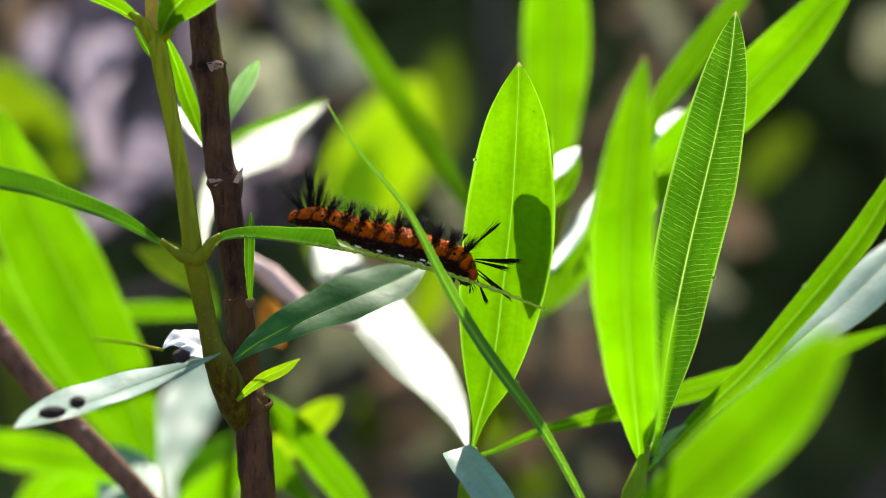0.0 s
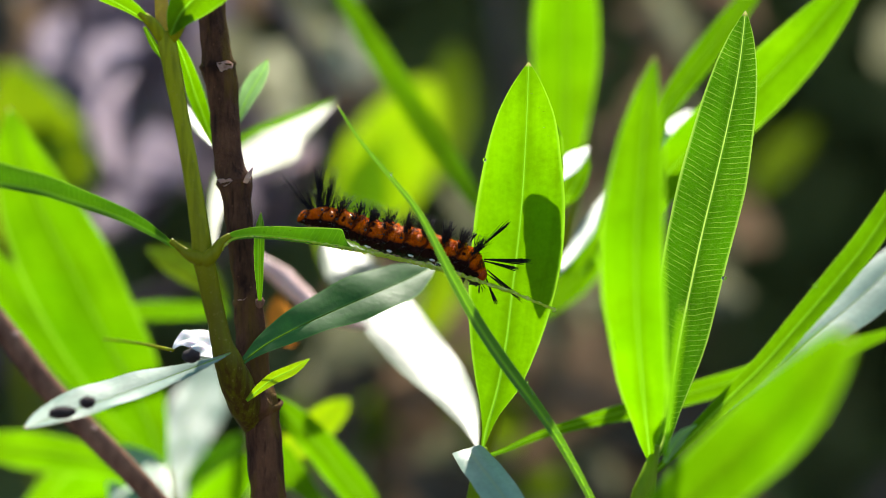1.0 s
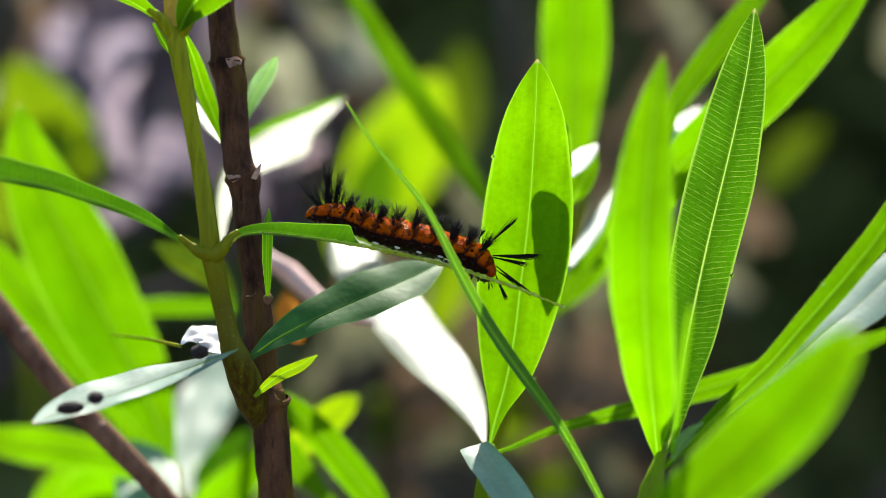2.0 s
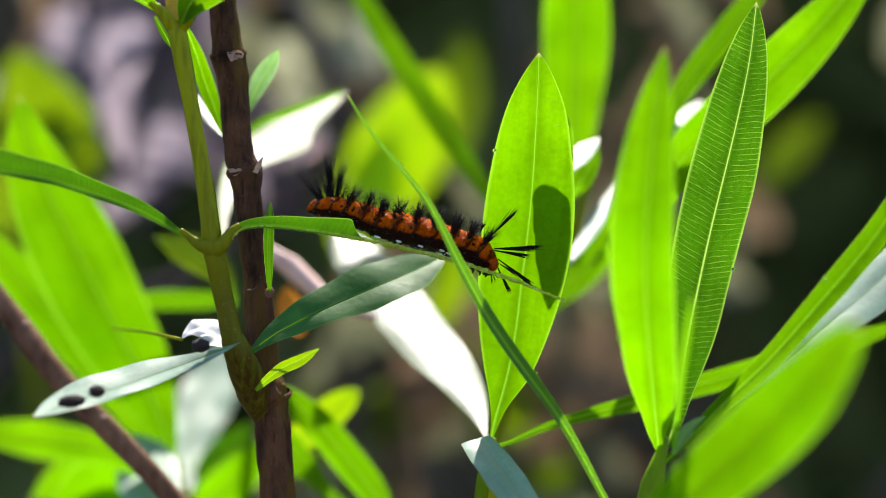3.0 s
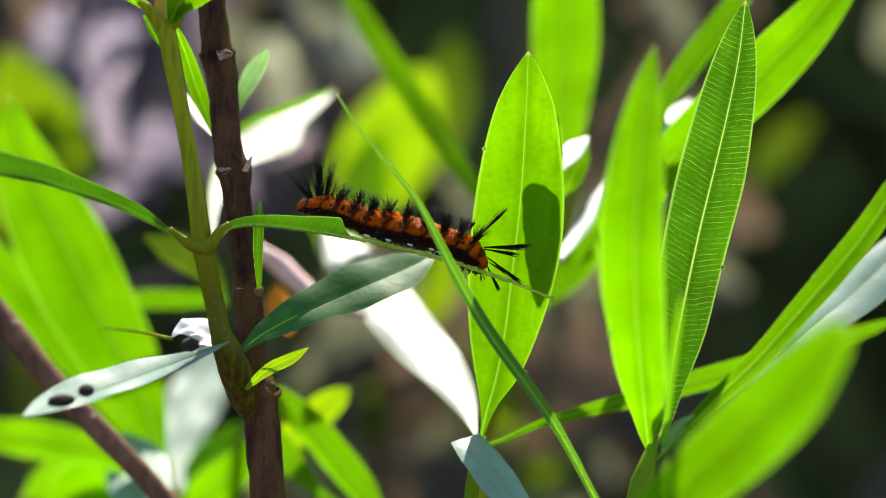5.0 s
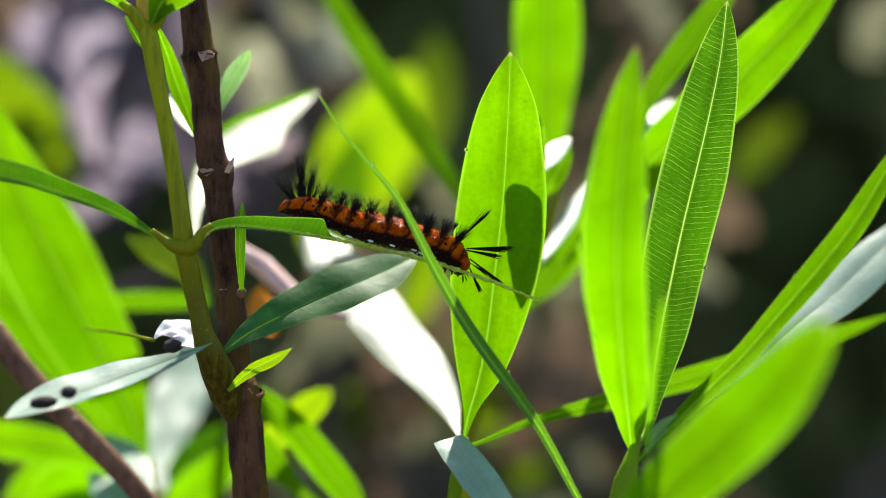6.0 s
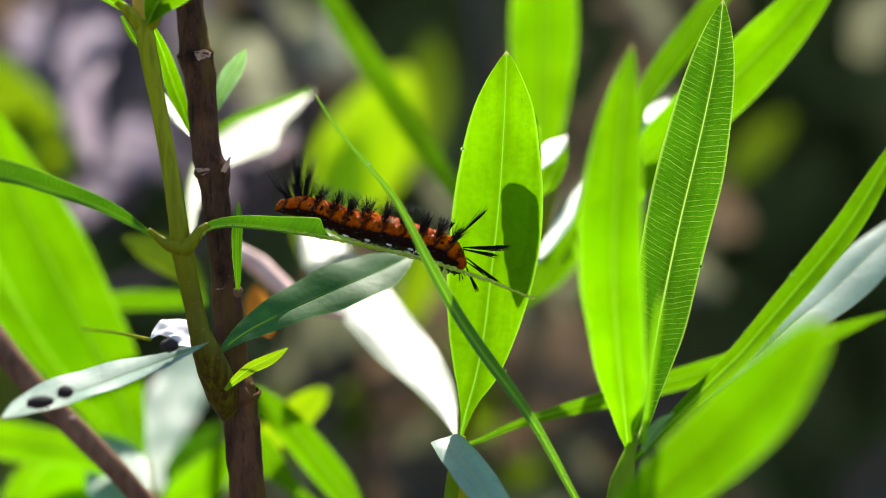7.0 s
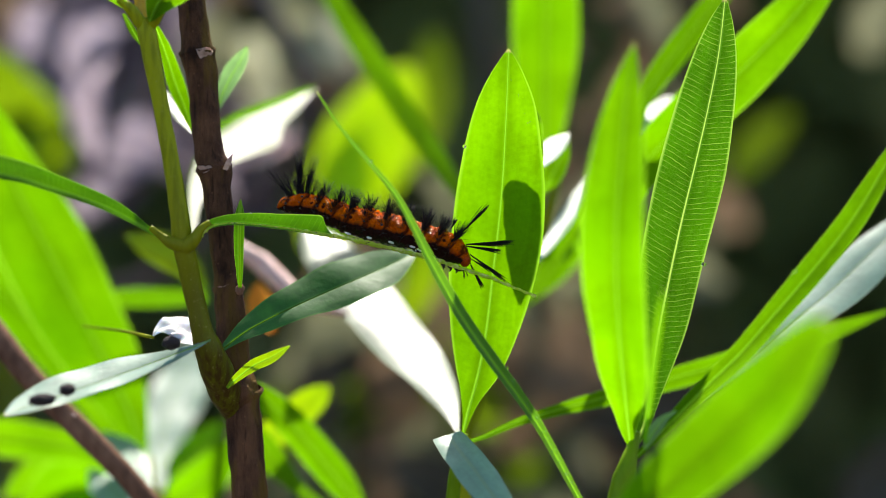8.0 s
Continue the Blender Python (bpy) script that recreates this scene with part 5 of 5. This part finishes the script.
def low_shoot():
    p = thing("oleander_plant", (-0.02, 0.08, 0.0), "low oleander shoot behind the woody stem", "shrub")
    stem(p, [(-0.01, 0.07, 0.0), (-0.012, 0.07, 0.3), (-0.01239, 0.051, 0.5208), (-0.01488, 0.051, 0.5335)], [0.003, 0.0024, 0.0018, 0.0014], FRESH_STEM)
    leaf(p, [(-0.01461, 0.062, 0.5289), (-0.01924, 0.0605, 0.5361), (-0.02517, 0.058, 0.54435), (-0.03125, 0.0555, 0.55248), (-0.0373, 0.0535, 0.55878), (-0.04333, 0.052, 0.56405)], 0.0082, (0.2, -0.97, -0.2), FRESH, 0.2, shape=[(0, 0.74, 0.74), (0.25, 3.35, 3.35), (0.55, 3.6, 3.6), (0.8, 2.73, 2.73), (1, 0.25, 0.25)])
    leaf(p, [(-0.04239, 0.082, 0.54077), (-0.03585, 0.08, 0.54657), (-0.0299, 0.078, 0.55205), (-0.02376, 0.076, 0.55721)], 0.0114, (-0.1, -0.97, -0.2), LIME, 0.2, shape=[(0, 1.04, 1.04), (0.35, 3.51, 3.9), (0.7, 3.51, 3.64), (0.9, 2.21, 2.34), (1, 0.39, 0.39)])
    leaf(p, [(-0.01558, 0.072, 0.52578), (-0.02845, 0.07, 0.53282), (-0.03666, 0.068, 0.54177), (-0.04093, 0.066, 0.55064)], 0.0113, (0, -0.97, 0.1), FRESH, 0.2, shape=[(0, 0.51, 0.51), (0.4, 1.02, 1.02), (0.65, 2.55, 2.8), (0.85, 2.55, 2.8), (1, 0.51, 0.51)])
    leaf(p, [(-0.05332, 0.088, 0.57639), (-0.06144, 0.089, 0.5761), (-0.07093, 0.09, 0.57594), (-0.08047, 0.091, 0.57523)], 0.0045, (0, -0.95, -0.2), FRESH, 0.1, shape=[(0, 1.59, 1.59), (0.3, 2.12, 2.12), (0.7, 2.26, 2.26), (1, 1.06, 1.06)])
    leaf(p, [(-0.05088, 0.066, 0.58153), (-0.05639, 0.07, 0.58641), (-0.06251, 0.073, 0.58966), (-0.07015, 0.077, 0.59207)], 0.0045, (0, -0.95, 0.2), OLIVE, 0.1, label="dull olive leaf", shape=[(0, 0.77, 0.77), (0.35, 3.32, 3.57), (0.7, 3.57, 3.57), (1, 0.38, 0.38)])
    return p


for build in (withered_shrub, far_shrub, pale_shrub, centre_shoot, right_shoot, rear_shoot, front_blade, left_shoot, low_shoot):
    build()


def bare_twig():
    p = thing("bare_twig", ((-0.05747, 0.03147, 0.53592)[0], 0.05, 0.0), "thin red-brown bare twig leaning beside the plant", "twig")
    stem(p, [(-0.02, 0.05, 0.0), (-0.04322, 0.02899, 0.5123), (-0.05629, 0.03147, 0.53592), (-0.06697, 0.03281, 0.54867), (-0.07647, 0.03381, 0.55812), (-0.08637, 0.0368, 0.56746), (-0.09395, 0.03978, 0.57666), (-0.10641, 0.04339, 0.59193)], [0.0028, 0.0025, 0.0023, 0.0024, 0.0025, 0.0026, 0.0025, 0.0022], TWIG, "branch", "", 14, 60, 0.15)
    for q, r in (((-0.07525, 0.03228, 0.55889), 0.0005), ((-0.09242, 0.03829, 0.57785), 0.0006)):
        bm = bmesh.new()
        bmesh.ops.create_icosphere(bm, subdivisions=3, radius=1.0)
        for v in bm.verts:
            v.co = Vector(q) + Vector((v.co.x * 1.3, v.co.y * 0.8, v.co.z)) * r * (1 + 0.25 * noise.noise(v.co * 2.5))
        part("bud_scar", bm, SCAR, p, "pinkish dry bud scar")


bare_twig()


# ---- the caterpillar ----
def bristle(bm, root, way, length, radius, bend, rnd, steps=3, club=False):
    """One tapering hair, or one that thickens before its tip."""
    side = way.orthogonal().normalized()
    side = Matrix.Rotation(rnd.uniform(0, 6.28), 3, way) @ side
    rings = []
    for i in range(steps):
        t = i / steps
        c = root + way * (length * t) + side * (bend * length * t * t)
        r = radius * ((0.5 + 1.1 * t) if club else (1 - 0.65 * t))
        x = way.orthogonal().normalized()
        y = way.cross(x)
        rings.append([bm.verts.new(c + (x * math.cos(g) + y * math.sin(g)) * r) for g in (0, 2.09, 4.19)])
    tip = bm.verts.new(root + way * length + side * bend * length)
    for a, b in zip(rings, rings[1:]):
        for k in range(3):
            bm.faces.new((a[k], a[(k + 1) % 3], b[(k + 1) % 3], b[k]))
    for k in range(3):
        bm.faces.new((rings[-1][k], rings[-1][(k + 1) % 3], tip))


def tuft(parent, root, way, length, count, spread, radius, seed, brush=False):
    """A bundle of bristles; a brush keeps them close and feathers out at its end."""
    rnd = random.Random(seed)
    bm = bmesh.new()
    way = Vector(way).normalized()
    for _ in range(count):
        d = (way + Vector((rnd.gauss(0, 1), rnd.gauss(0, 1), rnd.gauss(0, 1))) * spread).normalized()
        off = Vector((rnd.gauss(0, 1), rnd.gauss(0, 1), rnd.gauss(0, 1))) * (0.00005 if brush else 0.00018)
        bristle(bm, Vector(root) + off, d, length * rnd.uniform(0.8 if brush else 0.5, 1.03), radius, rnd.uniform(-0.05, 0.05) if brush else rnd.uniform(-0.16, 0.16), rnd, 5 if brush else 3, brush)
    return part("hair_tuft", bm, HAIR, parent)


def ball(bm, centre, r, squash=(1, 1, 1), u=10, v=7):
    bmesh.ops.create_uvsphere(bm, u_segments=u, v_segments=v, radius=1.0, matrix=Matrix.Translation(centre) @ Matrix.Diagonal((r * squash[0], r * squash[1], r * squash[2], 1)))


def ring_segment(line, radii, i0, i1, seed, sides=28):
    """A swollen body ring between two stations of the body's line."""
    bm = bmesh.new()
    uv = bm.loops.layers.uv.new("ring")
    turn = {}
    rings, n = [], 18
    for j in range(n + 1):
        t = j / n
        x = i0 + (i1 - i0) * t
        k = min(int(x), len(line) - 2)
        c = line[k].lerp(line[k + 1], x - k)
        way = (line[k + 1] - line[k]).normalized()
        r = lerp_list(radii, x / (len(line) - 1)) * (0.80 + 0.20 * math.sin(math.pi * (0.08 + 0.84 * t)) ** 0.6 + 0.035 * math.sin(t * 18.8 + seed))
        a = way.cross(Vector((0, 1, 0))).normalized()
        b = a.cross(way)
        ring = []
        for s in range(sides):
            g = 2 * math.pi * s / sides
            w = a * math.cos(g) + b * math.sin(g)
            q = 1 + 0.05 * math.cos(g * 6 + seed) * math.sin(math.pi * t) + 0.08 * noise.noise((c + w * r) * 750) + 0.06 * noise.noise((c + w * r) * 2100)
            v = bm.verts.new(c + w * r * q)
            turn[v] = (0.5 - 0.5 * w.z, t)
            ring.append(v)
        rings.append(ring)
    for p, q in zip(rings, rings[1:]):
        for s in range(sides):
            bm.faces.new((p[s], p[(s + 1) % sides], q[(s + 1) % sides], q[s]))
    bm.faces.new(rings[0][::-1])
    bm.faces.new(rings[-1])
    for fc in bm.faces:
        for lo in fc.loops:
            lo[uv].uv = turn[lo.vert]
    return bm


def caterpillar():
    base = Vector((-0.0103, 0.00385, 0.59838))
    p = thing("caterpillar", base, "orange caterpillar with black hair tufts on a gnawed leaf", "caterpillar")
    pts, radii = [(-0.03046, 0.0128, 0.60428), (-0.02968, 0.0128, 0.60462), (-0.02754, 0.0126, 0.60487), (-0.0247, 0.012, 0.60482), (-0.02017, 0.0105, 0.60362), (-0.01565, 0.0086, 0.60204), (-0.01117, 0.0069, 0.60122), (-0.00674, 0.006, 0.60032), (-0.00233, 0.0055, 0.59906), (0.00152, 0.005, 0.5978), (0.00405, 0.0047, 0.5964), (0.00559, 0.0045, 0.59511), (0.00625, 0.0044, 0.59446)], [0.00056, 0.00134, 0.0019, 0.00235, 0.00267, 0.00288, 0.00298, 0.00297, 0.00297, 0.00308, 0.00264, 0.00176, 0.00099]
    line, length = spline(pts, 120)
    radii = radii_at(pts, radii, 120)
    cuts = [0, 10, 20, 31, 42, 53, 64, 75, 86, 96, 105, 112]
    rnd = random.Random(11)
    for i in range(len(cuts) - 1):
        mid = (cuts[i] + cuts[i + 1]) / 2
        c = line[int(mid)]
        way = (line[int(mid) + 1] - line[int(mid)]).normalized()
        up = Vector((0, 0, 1)) - way * way.z
        up.normalize()
        side = way.cross(up)
        if side.y > 0:
            side = -side
        r = lerp_list(radii, mid / 120)
        seg = part("segment", ring_segment(line, radii, cuts[i] - 0.8, cuts[i + 1] + 0.8, i), SKIN, p)
        # warts with their tufts round the ring
        for j, g in enumerate((-75, -35, 0, 35, 72, 105)):
            d = up * math.cos(radians(g)) + side * math.sin(radians(g))
            root = c + d * r * 0.95 + way * rnd.uniform(-0.0004, 0.0004)
            bm = bmesh.new()
            ball(bm, root, rnd.uniform(0.00022, 0.00036), (1, 1, 0.8))
            part("wart", bm, WART, seg)
            if 2 <= i:
                tuft(seg, root, d + way * rnd.uniform(-0.3, 0.3) + up * 0.4, 0.0044 if abs(g) < 60 else 0.0028, 22 if abs(g) < 60 else 9, 0.30, 0.000055, i * 10 + j)
        if i >= 2:
            for j, (g, f) in enumerate(((-14, -0.15), (16, 0.15), (50, 0.0))):
                d = up * math.cos(radians(g)) + side * math.sin(radians(g))
                tuft(seg, c + d * r * 0.95 + way * f * 0.0026, d + up * 0.7 + way * rnd.uniform(-0.2, 0.2), 0.004, 17, 0.24, 0.000055, 500 + i * 10 + j)
    # long tail pencils and the dark cloud of fine hairs at their foot
    first = [o for o in p.children if o.name.startswith("segment")][1]
    for k, (root, tip, count) in enumerate((((-0.02808, 0.0125, 0.60656), (-0.03477, 0.0155, 0.61439), 7), ((-0.02604, 0.012, 0.60705), (-0.02628, 0.013, 0.61681), 22), ((-0.02503, 0.012, 0.60706), (-0.02293, 0.0128, 0.61505), 12), ((-0.0265, 0.0122, 0.60681), (-0.02587, 0.0135, 0.61634), 8))):
        way = Vector(tip) - Vector(root)
        tuft(first, root, way, way.length * 1.12, int(count * 2.8), 0.06, 0.00007, 200 + k)
    for k, (root, tip) in enumerate((((-0.02752, 0.0125, 0.60656), (-0.03032, 0.016, 0.61279)), ((-0.02638, 0.0122, 0.60692), (-0.02806, 0.016, 0.61303)), ((-0.02559, 0.012, 0.60705), (-0.02508, 0.015, 0.61333)), ((-0.0247, 0.012, 0.60706), (-0.02345, 0.014, 0.6125)), ((-0.0238, 0.012, 0.60672), (-0.02228, 0.013, 0.61146)))):
        way = Vector(tip) - Vector(root)
        tuft(first, root, way, way.length, 34, 0.14, 0.00004, 230 + k)
    # pale prolegs gripping the midrib
    for foot in ((-0.01643, 0.0034, 0.60023), (-0.01227, 0.0033, 0.59938), (-0.00811, 0.0032, 0.59852), (-0.00395, 0.003, 0.59767), (-0.0022, 0.0028, 0.59693)):
        bm = bmesh.new()
        bmesh.ops.create_icosphere(bm, subdivisions=2, radius=1.0)
        for v in bm.verts:
            q = v.co * (1 + 0.35 * noise.noise(v.co * 1.7 + Vector(foot) * 800))
            v.co = Vector(foot) + Vector((q.x * 0.0006, q.y * 0.0004 - 0.0003, q.z * 0.00024 - q.x * 0.00015 - 0.00012))
        part("proleg", bm, PROLEG, p, "pale proleg")
    # front end, which sways
    joint = line[108]
    front = part("front_segment", ring_segment(line, radii, 107, 119.5, 3), SKIN, p, "", joint)
    bm = bmesh.new()
    ball(bm, Vector((0.00591, 0.0042, 0.59481)), 0.00125, (0.95, 1.0, 1.15), 20, 14)
    part("head", bm, HEAD, front, "shiny dark orange head capsule")
    bm = bmesh.new()
    ball(bm, Vector((0.00492, 0.0034, 0.59303)), 0.0007, (1.5, 1.0, 0.6), 16, 10)
    part("mouthparts", bm, WART, front, "dark brown mouthparts")
    for k, (root, tip, count, spread) in enumerate((((0.00446, 0.0035, 0.59929), (0.01064, 0.0028, 0.60574), 32, 0.028), ((0.0062, 0.0025, 0.59798), (0.01541, -0.002, 0.59882), 44, 0.04), ((0.00621, 0.003, 0.59759), (0.01315, 0.001, 0.59674), 22, 0.04), ((0.00688, 0.003, 0.59594), (0.01439, 0.0042, 0.59008), 14, 0.02), ((0.00688, 0.003, 0.59517), (0.01141, 0.004, 0.59198), 7, 0.05),
                                                  ((0.00688, 0.003, 0.59429), (0.00942, 0.0028, 0.58925), 15, 0.035), ((0.00337, 0.004, 0.601), (0.00445, 0.004, 0.60298), 10, 0.2), ((0.00556, 0.002, 0.59375), (0.00612, 0.002, 0.59111), 7, 0.25))):
        way = Vector(tip) - Vector(root)
        tuft(front, root, way, way.length, count, spread, 0.00006, 300 + k, True)
    for q in ((0.00185, 0.0028, 0.5943), (0.00316, 0.0026, 0.59389), (0.00436, 0.0024, 0.59359)):
        bm = bmesh.new()
        tube_mesh(bm, [Vector(q), Vector(q) + Vector((0.0003, 0, -0.0006)), Vector(q) + Vector((0.0001, 0, -0.0012))], [0.0004, 0.0003, 0.0001], 8, 6)
        part("leg", bm, WART, p)
    return p, front


CATERPILLAR, FRONT = caterpillar()


# ---- small things ----
def pellet(at, size, turn, label):
    """A dropping, rough and blunt."""
    bm = bmesh.new()
    bmesh.ops.create_icosphere(bm, subdivisions=3, radius=1.0)
    rot = Euler((0, radians(turn), 0.3)).to_matrix()
    for v in bm.verts:
        q = v.co * (1 + 0.16 * noise.noise(v.co * 2.2 + Vector(at) * 90) + 0.06 * noise.noise(v.co * 6))
        v.co = rot @ Vector((q.x * size[0], q.y * size[1], q.z * size[2])) + Vector(at)
    ob = part("dropping", bm, FRASS, None, "", at)
    tagged(ob, label, "dropping", "droppings on the leaf")


pellet((-0.04927, -0.00956, 0.58078), (0.0017, 0.0014, 0.0013), 0, "black blunt dropping on the waxy leaf")
pellet((-0.06674, -0.02232, 0.57423), (0.0015, 0.0013, 0.0012), 0, "black rounded dropping on the waxy leaf")
pellet((-0.071, -0.02399, 0.57266), (0.0025, 0.0013, 0.0012), 0, "long dark brown dropping on the waxy leaf")


def petal():
    p = thing("fallen_petal", (-0.04918, 0.00191, 0.57987), "withered white petal lying on the waxy leaf", "petal")
    leaf(p, [(-0.05531, 0.00586, 0.57925), (-0.05336, 0.00805, 0.58094), (-0.05049, 0.01008, 0.58108), (-0.0469, 0.00572, 0.57793)], 0.006447, (0.2, -0.6, 0.8), PETAL, 0.3, 0.3, 1.5, wave=0.2, rib=False, name="petal")
    stem(p, [(-0.07317, 0.03384, 0.57754), (-0.06338, 0.01988, 0.5787), (-0.05487, 0.00589, 0.57947)], [0.0002, 0.0003, 0.0004], GREEN_STEM, "stalk", "", 8, 12)


petal()


def drops():
    rnd = random.Random(4)
    for q, r in (((0.05187, -0.0022, 0.59461), 0.0005), ((-0.0116, -0.008, 0.61494), 0.0004), ((0.00621, 0.0085, 0.61661), 0.0004), ((0.02782, -0.034, 0.58651), 0.0004), ((0.06674, -0.0165, 0.5949), 0.0005), ((-0.00295, 0.0012, 0.597), 0.0005), ((0.01943, -0.0008, 0.58833), 0.0004),
                 ((0.01396, -0.0108, 0.57606), 0.0003), ((0.01504, -0.0109, 0.57393), 0.0003), ((0.01803, -0.0112, 0.56904), 0.0003), ((0.01943, -0.0113, 0.56658), 0.0004), ((0.02083, -0.0114, 0.5639), 0.0004), ((0.02147, -0.0115, 0.56252), 0.0004), ((0.02222, -0.0116, 0.56146), 0.0003), ((0.02276, -0.0117, 0.56051), 0.0004), ((0.02394, -0.0118, 0.55837), 0.0003), ((0.02523, -0.0119, 0.55612), 0.0004), ((0.0262, -0.012, 0.55431), 0.0003),
                 ((0.01681, 0.0084, 0.62665), 0.0002), ((0.0177, 0.0084, 0.62599), 0.0003), ((0.01795, 0.0086, 0.62302), 0.0002), ((0.01873, 0.0086, 0.62126), 0.0003), ((0.01537, 0.0084, 0.6295), 0.0002), ((-0.03487, 0.0004, 0.60442), 0.0002)):
        bm = bmesh.new()
        ball(bm, Vector(q), r, (1, 1, rnd.uniform(0.7, 1.1)), 14, 10)
        tagged(part("water_drop", bm, WATER, None, "", q), "tiny clear water drop on a leaf edge", "water drop", "water drops on the leaves")


drops()


def motions():
    joint = FRONT.matrix_basis.translation.copy()

    def turned(dx, dz, ry):
        return pose(joint.x + dx, joint.y, joint.z + dz, 0, ry, 0)

    sway = ((0.0, -0.0001, -4.5), (1.0, -0.0002, -4.5), (1.5, -0.0001, -4.0), (2.8, 0.0, -0.5), (3.2, 0.0, 0.0), (4.0, 0.0, 0.0), (4.5, 0.0, 0.0), (6.0, 0.0, -2.0), (6.5, 0.0, -2.2), (7.0, 0.0, -2.0), (7.5, 0.0002, -0.5), (8.0, 0.0003, 0.5))
    walk(FRONT, [(t, turned(dx, 0, -up)) for t, dx, up in sway])


motions()
